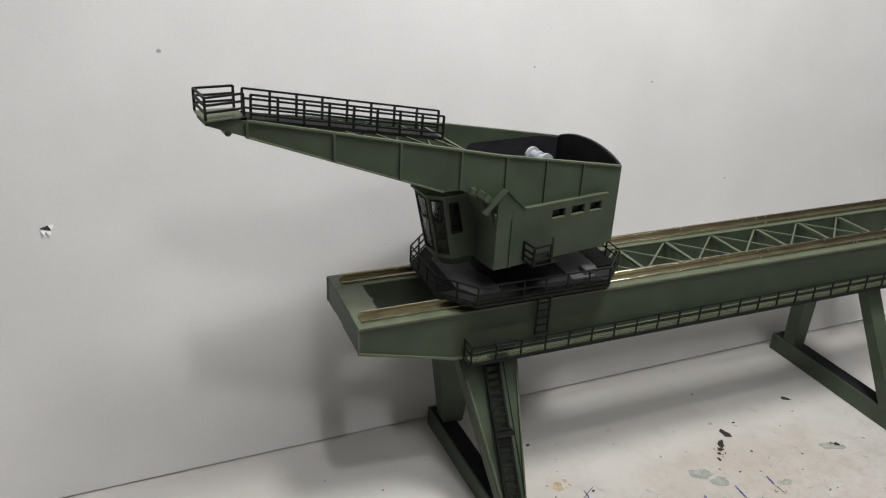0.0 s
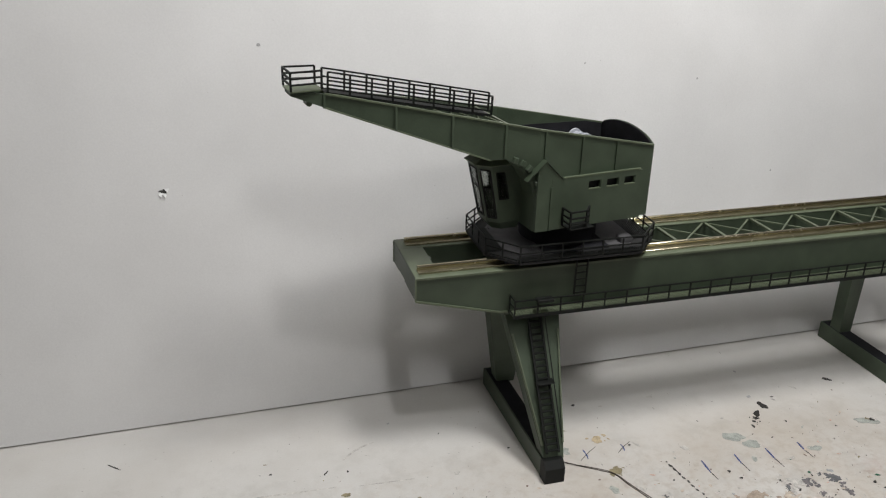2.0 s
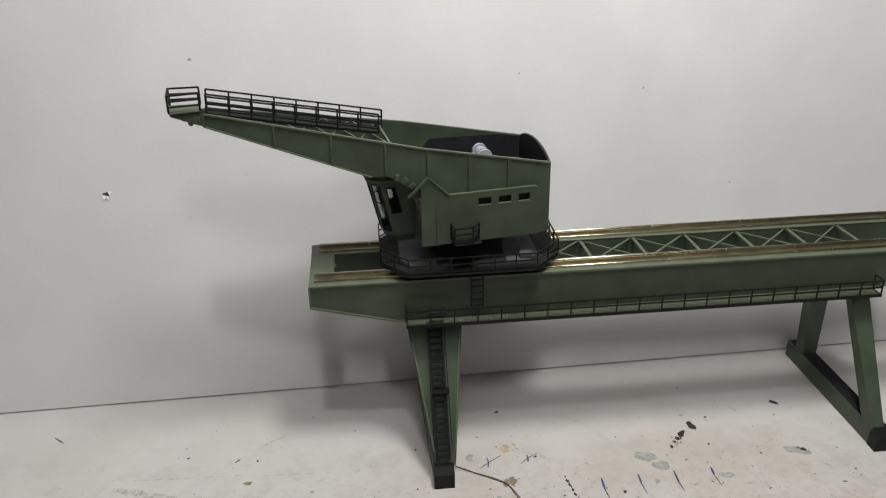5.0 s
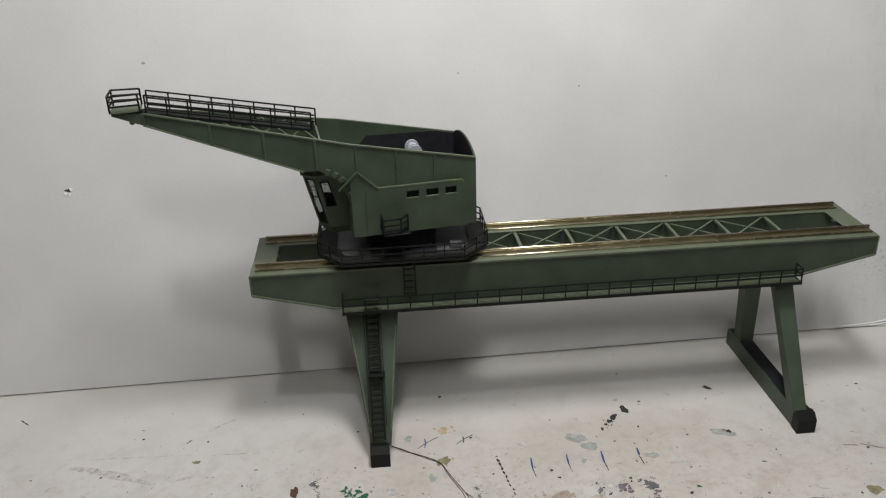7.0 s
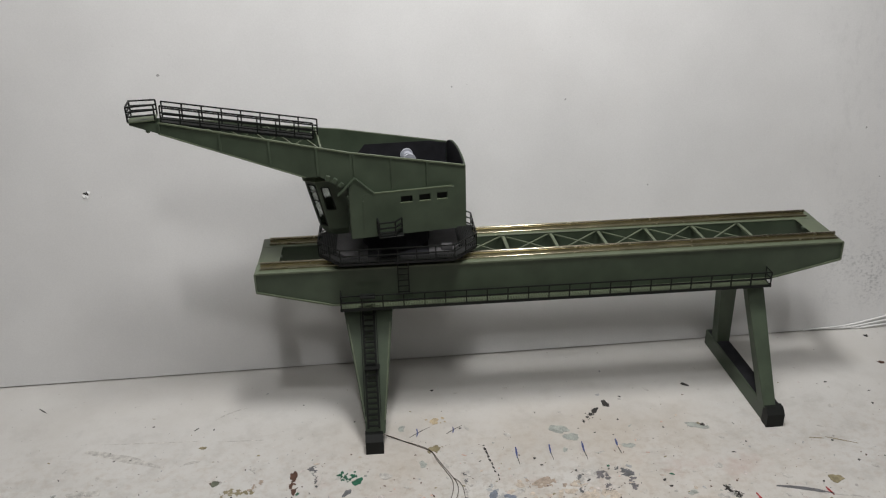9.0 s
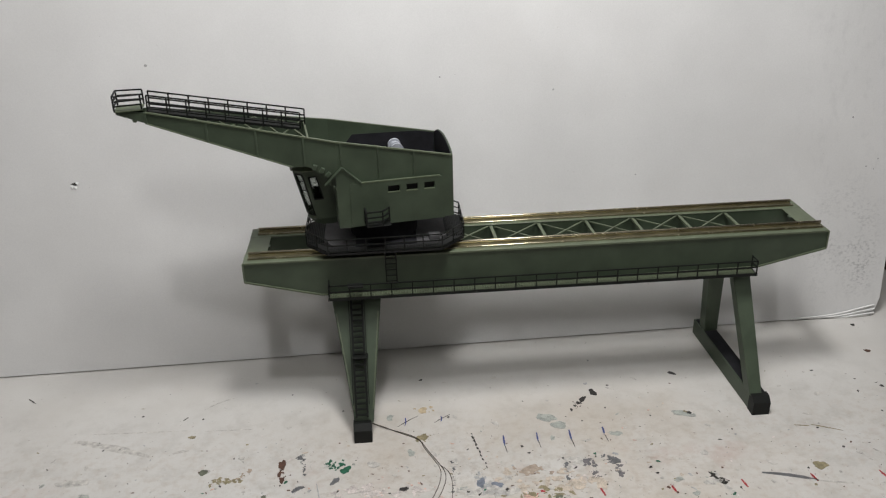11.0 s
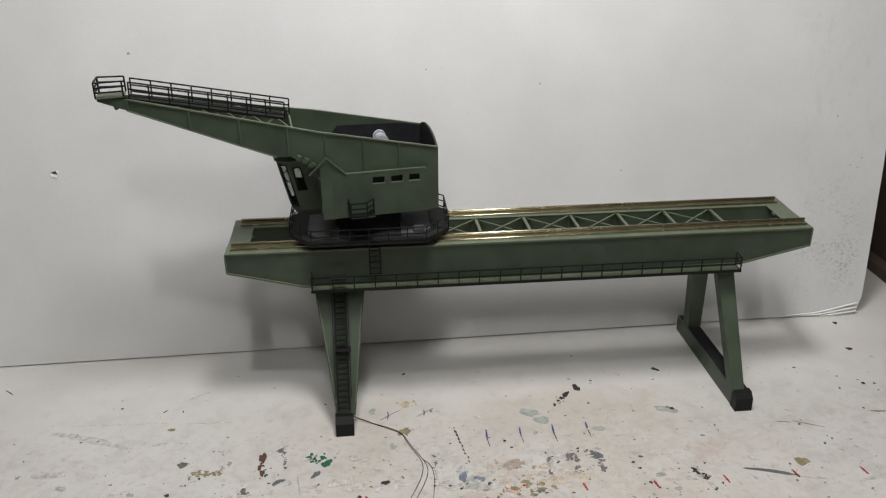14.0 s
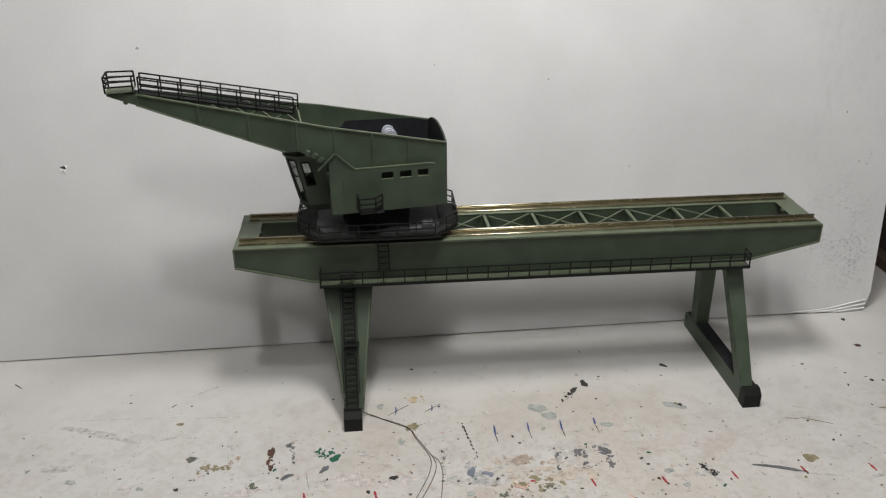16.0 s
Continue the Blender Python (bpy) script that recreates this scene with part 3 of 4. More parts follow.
bm = bmesh.new()
levels = [[bm.verts.new((x, y, z)) for x, y in o] for o, z in ((chin, 0.2740), (bot_out, zb))]
for i in range(6):
    j = (i + 1) % 6
    bm.faces.new((levels[0][i], levels[0][j], levels[1][j], levels[1][i]))
bm.faces.new(levels[0])
bm.faces.new(levels[1][::-1])
bmesh.ops.recalc_face_normals(bm, faces=bm.faces)
cabin = part("cabin", bm, GREEN, crane, "bevelled driver's cabin")
roof_lo = [(0.072, 0.0255), (0.105, 0.0255), (0.1195, 0.0140), (0.1195, -0.0140), (0.105, -0.0255), (0.072, -0.0255)]
roof_hi = [(0.072, 0.0190), (0.100, 0.0190), (0.1080, 0.0110), (0.1080, -0.0110), (0.100, -0.0190), (0.072, -0.0190)]
bm = bmesh.new()
levels = [[bm.verts.new((x, y, z)) for x, y in o] for o, z in ((roof_lo, zt), (roof_lo, zt + 0.0012), (roof_hi, zt + 0.0068))]
for lo, hi in zip(levels, levels[1:]):
    for i in range(6):
        j = (i + 1) % 6
        bm.faces.new((lo[i], lo[j], hi[j], hi[i]))
bm.faces.new(levels[0])
bm.faces.new(levels[-1])
bmesh.ops.recalc_face_normals(bm, faces=bm.faces)
part("cabin_roof", bm, GREEN_LIGHT, crane, "pale green hipped cabin roof")
for y in (0.0065, -0.0065):
    part("roof_post", one_bar((0.1085, y, zt + 0.004), (0.1085, y, zt + 0.013), 0.0013), BLACK, crane)
part("roof_rail", one_bar((0.1085, 0.0065, zt + 0.010), (0.1085, -0.0065, zt + 0.010), 0.0012), BLACK, crane)


def wall_point(i, u, v, out=0.0):
    """A place on the cabin's face i: u along it, v up it."""
    j = i + 1
    lo = Vector((*bot_out[i], zb)).lerp(Vector((*bot_out[j], zb)), u)
    hi = Vector((*top_out[i], zt)).lerp(Vector((*top_out[j], zt)), u)
    nrm = (Vector((*bot_out[j], zb)) - Vector((*bot_out[i], zb))).cross(Vector((*top_out[i], zt)) - Vector((*bot_out[i], zb))).normalized()
    if nrm.dot(Vector((lo.x - 0.075, lo.y, 0))) < 0:
        nrm = -nrm
    return lo.lerp(hi, v) + nrm * out


for i, quad, bars in ((0, [(0.50, 0.42), (0.88, 0.42), (0.88, 0.88), (0.62, 0.88)], ()), (1, [(0.16, 0.08), (0.84, 0.08), (0.84, 0.93), (0.16, 0.93)], (0.60,)),
                      (2, [(0.14, 0.08), (0.86, 0.08), (0.86, 0.93), (0.14, 0.93)], (0.60,)), (3, [(0.16, 0.08), (0.84, 0.08), (0.84, 0.93), (0.16, 0.93)], (0.60,)),
                      (4, [(0.12, 0.42), (0.50, 0.42), (0.38, 0.88), (0.12, 0.88)], ())):
    outer = [(0, 0), (1, 0), (1, 1), (0, 1)]
    bm = bmesh.new()
    ring = [[bm.verts.new(wall_point(i, u, v, d)) for u, v in q] for d in (0.0, -0.0012) for q in (outer, quad)]
    for k in range(4):
        l = (k + 1) % 4
        bm.faces.new((ring[0][k], ring[0][l], ring[1][l], ring[1][k]))
        bm.faces.new((ring[2][k], ring[3][k], ring[3][l], ring[2][l]))
        bm.faces.new((ring[1][k], ring[1][l], ring[3][l], ring[3][k]))
        bm.faces.new((ring[0][k], ring[2][k], ring[2][l], ring[0][l]))
    face = part("cabin_wall", bm, GREEN, crane)
    bm = bmesh.new()
    pts = [wall_point(i, u, v, 0.0003) for u, v in quad]
    for p, q in zip(pts, pts[1:] + pts[:1]):
        bar(bm, p, q, 0.0012, 0.0014)
    for v in bars:
        bar(bm, wall_point(i, quad[0][0], v, 0.0001), wall_point(i, quad[1][0], v, 0.0001), 0.0012, 0.0014)
    part("frame", bm, BLACK, face, "dark window frame")
    bm = bmesh.new()
    a = [bm.verts.new(wall_point(i, u, v, -0.0005)) for u, v in quad]
    b = [bm.verts.new(wall_point(i, u, v, -0.0008)) for u, v in quad]
    bm.faces.new(a)
    bm.faces.new(b[::-1])
    for k in range(4):
        l = (k + 1) % 4
        bm.faces.new((a[k], b[k], b[l], a[l]))
    part("pane", bm, CLEAR, face, "clear window pane").visible_shadow = False

# jib top: bracing, walkway and railings
xs = [0.096 + 0.031 * k for k in range(7)]
for k, (a, b) in enumerate(zip(xs, xs[1:])):
    ya, yb = side_y(a) - 0.002, side_y(b) - 0.002
    part("jib_brace", one_bar((a, ya, top_z(a) - 0.0015), (b, -yb, top_z(b) - 0.0015), 0.0016), GREEN_LIGHT, crane)
    part("jib_brace", one_bar((a, -ya, top_z(a) - 0.0030), (b, yb, top_z(b) - 0.0030), 0.0016), GREEN_LIGHT, crane)
part("cross_tie", one_bar((0.094, side_y(0.094) - 0.002, top_z(0.094) - 0.002), (0.094, -side_y(0.094) + 0.002, top_z(0.094) - 0.002), 0.0022), GREEN_LIGHT, crane)
HW = 0.0110
bm = bmesh.new()
for s in (1, -1):
    bar(bm, (0.102, s * HW, top_z(0.102) + 0.0005), (0.283, s * HW, top_z(0.283) + 0.0005), 0.0012, 0.003)
part("walkway_edge", bm, BLACK, crane)
part("jib_walkway", one_bar((0.102, 0, top_z(0.102) + 0.0008), (0.283, 0, top_z(0.283) + 0.0008), 2 * HW, 0.0010), BLACK, crane, "narrow black jib walkway")
for s in (1, -1):
    x0 = 0.101 if s > 0 else 0.094
    railing(crane, [Vector((x0 + (0.281 - x0) * k / 8, s * HW, top_z(x0 + (0.281 - x0) * k / 8) + 0.001)) for k in range(9)], 0.0205, (1.0, 0.60, 0.22), up=(-0.04, 0, 1), w=0.0018)
tip = [(0.2865, 0.0130), (0.3190, 0.0160), (0.3190, -0.0160), (0.2865, -0.0130)]
part("tip_platform", prism(bmesh.new(), tip, lambda a, b, d: (a, b, 0.4462 + d), 0.0014), GREEN_LIGHT, crane, "pale green tip platform")
railing(crane, [Vector((0.287, 0.0130, 0.4476)), Vector((0.3183, 0.0158, 0.4476)), Vector((0.3183, -0.0158, 0.4476)), Vector((0.287, -0.0130, 0.4476))],
        0.0180, (1.0, 0.66, 0.34), w=0.0019)
part("sheave", rod(bmesh.new(), (0.2985, -0.006, 0.4325), (0.2985, 0.006, 0.4325), 0.0030, 12), GREEN_LIGHT, crane)

# winch inside the hull
winch = part("winch", one_box((-0.032, -0.013, 0.3400), (-0.012, 0.013, 0.3550), 0.001), RESIN, crane, "pale grey unpainted winch")
for y in (-0.0115, 0.0115):
    part("flange", rod(bmesh.new(), (-0.022, y - 0.0014, 0.3660), (-0.022, y + 0.0014, 0.3660), 0.0088, 20), RESIN, winch)
    part("cheek", one_box((-0.031, y - 0.0010, 0.3550), (-0.013, y + 0.0010, 0.3640)), RESIN, winch)
for y0, y1, r in ((-0.0101, -0.0025, 0.0052), (-0.0025, 0.0025, 0.0070), (0.0025, 0.0101, 0.0052)):
    part("drum", rod(bmesh.new(), (-0.022, y0, 0.3665), (-0.022, y1, 0.3665), r, 18), RESIN, winch)

# ---- clutter beside the board ----
def shelf_rack():
    rack = thing("shelf_rack", "dark brown wooden shelf rack standing behind the bench", "shelf")
    for x in (1.138, 1.480):
        part("side_board", one_box((x, 0.290, 0.004), (x + 0.018, 0.640, 0.62), 0.001), WOOD, rack)
    for z in (0.0, 0.115, 0.215, 0.330, 0.460, 0.600):
        part("shelf_board", one_box((1.1565, 0.292, z), (1.4795, 0.640, z + 0.014), 0.001), WOOD_PALE, rack)
    part("back_board", one_box((1.1565, 0.642, 0.0), (1.4795, 0.650, 0.62), 0.0), WOOD, rack)
    part("front_strip", one_box((1.112, 0.250, 0.0), (1.137, 0.660, 0.020), 0.001), WOOD, rack, "dusty wooden foot strip")
    return rack


shelf_rack()
BOXES = [paint("worn_brown_card", (0.17, 0.11, 0.065), 0.85, coarse=20, amount=0.25), paint("dull_ochre_card", (0.22, 0.16, 0.07), 0.85, coarse=20, amount=0.25),
         paint("dusty_grey_card", (0.10, 0.095, 0.09), 0.85, coarse=20, amount=0.25)]
for k, z in enumerate((0.1292, 0.2292, 0.3442, 0.4742)):
    m = BOXES[k % 3]
    x = 1.165 + 0.02 * (k % 2)
    b = thing("storage_box", ("worn brown", "dull ochre", "dusty grey")[k % 3] + " card storage box on a wooden shelf", "box", "boxes on the shelf")
    part("tray", one_box((x, 0.31, z), (x + 0.20, 0.50, z + 0.055), 0.001), m, b)
    part("lid", one_box((x - 0.003, 0.307, z + 0.0552), (x + 0.203, 0.503, z + 0.068), 0.001), m, b)

# torn paper skin at the board's lower corner
board = bpy.data.objects["foam_board"]
for k, (x0, h0, h1) in enumerate(((0.855, 0.0015, 0.0175), (0.885, 0.0012, 0.0110), (0.925, 0.0008, 0.0050))):
    bm = bmesh.new()
    n = 10
    rows = []
    for i in range(n + 1):
        t = i / n
        x = x0 + (0.999 - x0) * t
        z = h0 + (h1 - h0) * t ** 1.7 + 0.0006 * math.sin(9 * t + k)
        y = board_y(x, z) - 0.0010 - 0.0040 * math.sin(math.pi * min(1, t * 0.8)) * (1 + 0.4 * k) * 0.6
        rows.append([bm.verts.new((x, y, z)), bm.verts.new((x, y - 0.0004, z + 0.0022)), bm.verts.new((x, y + 0.0016, z + 0.0026))])
    for a, b in zip(rows, rows[1:]):
        for i in range(3):
            j = (i + 1) % 3
            bm.faces.new((a[i], a[j], b[j], b[i]))
    part("torn_paper", bm, PAPER, board, "torn white paper edge")

# holes and pricks in the board
PRICK = paint("shallow_grey_dent", (0.36, 0.355, 0.35), 0.9)
HOLE = paint("dark_foam_hole", (0.05, 0.048, 0.045), 0.95)


def blot(bm, x, y, rx, ry, angle, n, rnd, place, rough=0.35):
    """An irregular flat patch with a thin edge."""
    ca, sa = math.cos(angle), math.sin(angle)
    ph = [rnd.uniform(0, 6.28) for _ in range(3)]
    low, high = [], []
    for k in range(n):
        a = 2 * math.pi * k / n
        r = 1 + rough * (0.5 * math.sin(2 * a + ph[0]) + 0.35 * math.sin(3 * a + ph[1]) + 0.3 * math.sin(5 * a + ph[2])) * 0.8 + rough * rnd.uniform(-0.22, 0.22)
        u, v = rx * r * math.cos(a), ry * r * math.sin(a)
        q = (x + u * ca - v * sa, y + u * sa + v * ca)
        low.append(bm.verts.new(place(*q, 0.0)))
        high.append(bm.verts.new(place(*q, 1.0)))
    bm.faces.new(high)
    for k in range(n):
        l = (k + 1) % n
        bm.faces.new((low[k], low[l], high[l], high[k]))


def on_board(x, z, d):
    return (x, board_y(x, z) - 0.00035 * d, z)


rnd = random.Random(11)
for x, z, r in ((-0.139, 0.455, 0.0028), (0.283, 0.420, 0.0016), (0.454, 0.394, 0.0018), (0.584, 0.259, 0.0016), (0.933, 0.329, 0.0020), (0.962, 0.251, 0.0016), (0.981, 0.262, 0.0013), (0.975, 0.246, 0.0013)):
    bm = bmesh.new()
    blot(bm, x, z, r * 0.8, r * 0.7, 0.3, 10, rnd, on_board)
    part("pin_prick", bm, PRICK, board)
bm = bmesh.new()
blot(bm, -0.2625, 0.2925, 0.0042, 0.0022, 0.25, 14, rnd, on_board, 0.7)
part("puncture", bm, HOLE, board, "dark puncture in the board")
bm = bmesh.new()
for dx, dz, a in ((-0.0035, -0.0030, 0.4), (0.0015, -0.0040, -0.3), (0.004, 0.002, 1.0)):
    c = Vector(on_board(-0.2625 + dx, 0.2925 + dz, 1))
    hull(bm, [c + Vector((-0.003, 0, 0.001)), c + Vector((0.003, 0, 0.0012)), c + Vector((0.0004, -0.003, -0.0035)), c + Vector((0, 0.0002, -0.002))], [(0, 1, 2), (0, 3, 1), (1, 3, 2), (2, 3, 0)])
part("torn_flap", bm, PAPER, board, "torn paper flaps")

# ---- paint and pen marks on the bench ----
def ink(name, c, rough=0.6):
    return paint(name, c, rough, coarse=120, amount=0.25, bump=0.1)


BLUE, RED, INK = ink("blue_ink", (0.045, 0.065, 0.20)), ink("red_ink", (0.35, 0.03, 0.035)), ink("black_paint_spot", (0.025, 0.022, 0.02))
GREY, TAN, BROWN = ink("grey_stain", (0.48, 0.46, 0.43)), ink("ochre_stain", (0.46, 0.37, 0.24)), ink("brown_spot", (0.085, 0.040, 0.025))
TEAL, SAGE, OLIVE = ink("green_paint_spot", (0.015, 0.10, 0.055)), ink("grey_green_stain", (0.35, 0.365, 0.335)), ink("olive_spot", (0.24, 0.205, 0.12))
BEIGE, DARK = ink("beige_stain", (0.50, 0.43, 0.355)), ink("charcoal_smear", (0.12, 0.12, 0.125))
PINK, SLATE, ORANGE = ink("pink_stain", (0.54, 0.49, 0.465)), ink("slate_blue_stain", (0.36, 0.365, 0.365)), ink("orange_stain", (0.60, 0.41, 0.33))


def on_bench(h):
    return lambda x, y, d: (x, y, 0.0001 + h * d)


LAYER = [0.0]


def spot(name, x, y, rx, ry, angle, m, h=0.00025, n=30, rough=0.45):
    bm = bmesh.new()
    LAYER[0] = (LAYER[0] + 0.000003) % 0.00025
    blot(bm, x, y, rx, ry, angle, n, rnd, on_bench(h + LAYER[0]), rough)
    part(name, bm, m, bench)


def stroke(name, p, q, w, m, h=0.0003, bend=0.0):
    """A pen or brush stroke whose width wavers."""
    bm = bmesh.new()
    n = 8
    p, q = Vector((*p, 0)), Vector((*q, 0))
    d = (q - p).normalized()
    s = Vector((-d.y, d.x, 0))
    rows = []
    for i in range(n + 1):
        t = i / n
        c = p.lerp(q, t) + s * bend * math.sin(math.pi * t)
        k = w * (0.35 + 0.65 * math.sin(math.pi * (0.12 + 0.8 * t))) * rnd.uniform(0.7, 1.2)
        rows.append([bm.verts.new(c + s * k * e + Vector((0, 0, z))) for e, z in ((-0.5, 0.0001), (-0.4, h), (0.4, h), (0.5, 0.0001))])
    for a, b in zip(rows, rows[1:]):
        for i in range(3):
            bm.faces.new((a[i], a[i + 1], b[i + 1], b[i]))
    part(name, bm, m, bench)


for x, y0, y1 in ((0.334, -0.095, -0.118), (0.380, -0.094, -0.113), (0.425, -0.093, -0.116), (0.472, -0.092, -0.110)):
    stroke("pen_tick", (x + 0.0006, y0), (x - 0.0006, y1), 0.0027, BLUE)
    stroke("pen_tail", (x - 0.0004, y1 + 0.004), (x + 0.001, y1 - 0.014), 0.0012, INK)
for a, b, w in (((0.192, -0.060), (0.221, -0.039), 0.0011), ((0.203, -0.041), (0.202, -0.059), 0.0022), ((0.243, -0.057), (0.267, -0.040), 0.0011), ((0.2535, -0.042), (0.2525, -0.055), 0.0020)):
    stroke("pen_cross", a, b, w, BLUE if w > 0.0015 else INK, bend=0.001)
for x, y in ((0.087, -0.211), (0.173, -0.216), (0.441, -0.218), (0.529, -0.221), (0.619, -0.222), (0.709, -0.221), (0.797, -0.224)):
    stroke("red_dash", (x - 0.0014, y + 0.0075), (x + 0.0014, y - 0.0075), 0.0034, RED)
for k in range(9):
    t = k / 8
    spot("drip", 0.292 + 0.013 * t + rnd.uniform(-0.001, 0.001), -0.095 - 0.062 * t, 0.0016 - 0.0008 * t, 0.0035 - 0.0015 * t, 0.2, INK)
for x, y, rx, ry, a, m in (
        (0.479, -0.011, 0.0065, 0.0085, 0.3, INK), (0.460, -0.026, 0.0040, 0.0100, -0.5, INK), (0.452, -0.034, 0.0030, 0.0045, -0.4, INK), (0.446, -0.040, 0.0022, 0.0030, 0, INK), (0.439, -0.049, 0.0022, 0.0034, 0.2, INK),
        
        (0.229, -0.026, 0.0075, 0.0075, 0.3, TAN), (0.241, -0.020, 0.0030, 0.0030, 0.3, TAN), (0.225, -0.087, 0.0080, 0.0080, 0.3, OLIVE), (0.218, -0.093, 0.0040, 0.0030, 0.3, OLIVE),
        (0.039, -0.124, 0.0055, 0.0110, 0.2, BROWN), (0.037, -0.142, 0.0024, 0.0080, 0, BROWN), (0.041, -0.154, 0.0040, 0.0060, 0.3, BROWN),
        (0.122, -0.143, 0.0065, 0.0085, -0.4, TEAL), (0.116, -0.130, 0.0035, 0.0030, 0.1, TEAL), 
        
        (-0.091, -0.052, 0.0060, 0.0032, 0.2, OLIVE),
        (-0.100, -0.082, 0.0120, 0.0028, 0.1, GREY), (-0.266, -0.083, 0.0022, 0.0055, -0.4, GREY), (0.041, -0.045, 0.0050, 0.0030, 0.3, GREY),
        
        
        
        
        (0.487, -0.108, 0.0095, 0.0060, -0.3, SAGE), (0.503, -0.097, 0.0030, 0.0020, 0.1, GREY), (0.513, -0.180, 0.0026, 0.0022, 0.1, INK), (0.518, -0.192, 0.0022, 0.0022, 0.1, INK), (0.591, -0.160, 0.0055, 0.0070, 0.3, GREY), (0.580, -0.215, 0.0110, 0.0060, 0.3, GREY),
        (0.592, -0.075, 0.0160, 0.0075, -0.4, SAGE), (0.601, -0.074, 0.0030, 0.0045, 0.1, INK), (0.609, 0.024, 0.0075, 0.0035, -0.5, INK), (0.625, 0.010, 0.0022, 0.0022, 0.1, GREY), (0.400, -0.108, 0.0040, 0.0050, 0.1, SAGE), (0.445, -0.118, 0.0055, 0.0025, 0.1, GREY), (0.356, -0.121, 0.0024, 0.0020, 0.1, INK),
        (0.668, -0.188, 0.0065, 0.0032, -0.7, GREY), (0.728, -0.200, 0.0120, 0.0070, 0.2, OLIVE), (0.819, 0.007, 0.0032, 0.0014, 0.0, INK), (0.817, -0.006, 0.0024, 0.0018, 0.0, GREY), (0.930, 0.049, 0.0060, 0.0040, -0.8, BROWN), (0.952, 0.024, 0.0060, 0.0018, -0.3, GREY),
        (0.900, -0.043, 0.0038, 0.0026, -0.4, INK), (0.916, -0.045, 0.0020, 0.0022, 0.1, INK), (0.790, -0.182, 0.0050, 0.0028, -0.4, GREY), (0.884, -0.109, 0.0120, 0.0018, -0.2, OLIVE), (0.949, 0.127, 0.0045, 0.0035, 0.1, INK), (0.762, -0.095, 0.0060, 0.0022, -0.3, GREY), (0.753, -0.026, 0.0030, 0.0022, 0.1, GREY),
        (0.230, 0.050, 0.0032, 0.0020, 0.1, INK), (0.265, 0.040, 0.0030, 0.0018, 0.4, GREY), (0.340, 0.044, 0.0045, 0.0030, 0.4, GREY), (0.185, -0.160, 0.0035, 0.0030, 0.4, GREY), (0.208, -0.118, 0.0060, 0.0070, 0.4, SAGE), (0.196, -0.187, 0.0065, 0.0040, 0.4, INK), 
        (0.012, -0.196, 0.0230, 0.0080, 0.2, PINK)):
    spot("paint_stain", x, y, rx * 0.86, ry * 0.86, a, m, h=0.00012 if m in (GREY, SAGE, PINK, SLATE, ORANGE, BEIGE) else 0.00030)


def cluster(name, x, y, spread, count, size, m):
    """A burst of small splashes round a place."""
    for _ in range(count):
        spot(name, rnd.gauss(x, spread[0]), rnd.gauss(y, spread[1]), size * rnd.uniform(0.4, 1.2), size * rnd.uniform(0.3, 1.0), rnd.uniform(0, 3), m, 0.0002, 10)


cluster("splash", 0.108, -0.130, (0.009, 0.005), 30, 0.0022, TEAL)
cluster("splash", 0.040, -0.150, (0.004, 0.010), 12, 0.0018, BROWN)
cluster("splash", 0.225, -0.088, (0.005, 0.005), 16, 0.0020, OLIVE)
cluster("splash", 0.230, -0.026, (0.006, 0.004), 8, 0.0022, TAN)
cluster("splash", 0.448, -0.036, (0.006, 0.006), 8, 0.0012, INK)
cluster("splash", 0.170, -0.195, (0.040, 0.014), 12, 0.0016, ORANGE)
WASH, NAVY, UMBER = ink("blue_grey_wash", (0.40, 0.385, 0.37)), ink("smudged_navy_paint", (0.17, 0.19, 0.23)), ink("umber_stain", (0.37, 0.30, 0.24))
PLUM, MOSS = ink("plum_grey_paint", (0.15, 0.14, 0.145)), ink("dark_moss_paint", (0.11, 0.12, 0.085))


def ragged(name, p, q, w, m, count, seed, h=0.0002):
    """A dry brush trace: broken blots strung along a line."""
    r = random.Random(seed)
    for _ in range(count):
        t = r.random()
        x, y = p[0] + (q[0] - p[0]) * t + r.gauss(0, w * 0.35), p[1] + (q[1] - p[1]) * t + r.gauss(0, w * 0.35)
        k = w * 0.34 * r.random() ** 1.6 + 0.0005
        spot(name, x, y, k, k * r.uniform(0.5, 1.6), math.atan2(q[1] - p[1], q[0] - p[0]) + 1.57, m, h, 12, 0.8)


ragged("wash_stain", (0.272, -0.190), (0.345, -0.206), 0.024, GREY, 16, 1, 0.00010)
ragged("wash_stain", (0.288, -0.196), (0.318, -0.202), 0.018, WASH, 14, 2, 0.00014)
spot("paint_stain", 0.293, -0.186, 0.0052, 0.0085, 0.1, NAVY, 0.00030)
spot("paint_stain", 0.313, -0.192, 0.0058, 0.0070, 0.4, NAVY, 0.00030)
ragged("paint_trace", (0.290, -0.165), (0.300, -0.205), 0.009, SLATE, 14, 3)
spot("paint_stain", 0.360, -0.167, 0.0110, 0.0080, 0.1, UMBER, 0.00014)
ragged("umber_trace", (0.340, -0.172), (0.395, -0.171), 0.010, UMBER, 18, 4)
ragged("umber_trace", (0.320, -0.180), (0.440, -0.200), 0.022, BEIGE, 40, 5, 0.00010)
ragged("umber_trace", (0.300, -0.212), (0.420, -0.215), 0.016, OLIVE, 20, 6)
spot("paint_stain", 0.424, -0.157, 0.0110, 0.0065, -0.3, GREY, 0.00014)
ragged("plum_trace", (0.436, -0.157), (0.439, -0.172), 0.010, PLUM, 20, 7)
ragged("plum_trace", (0.439, -0.178), (0.440, -0.194), 0.008, PLUM, 16, 8)
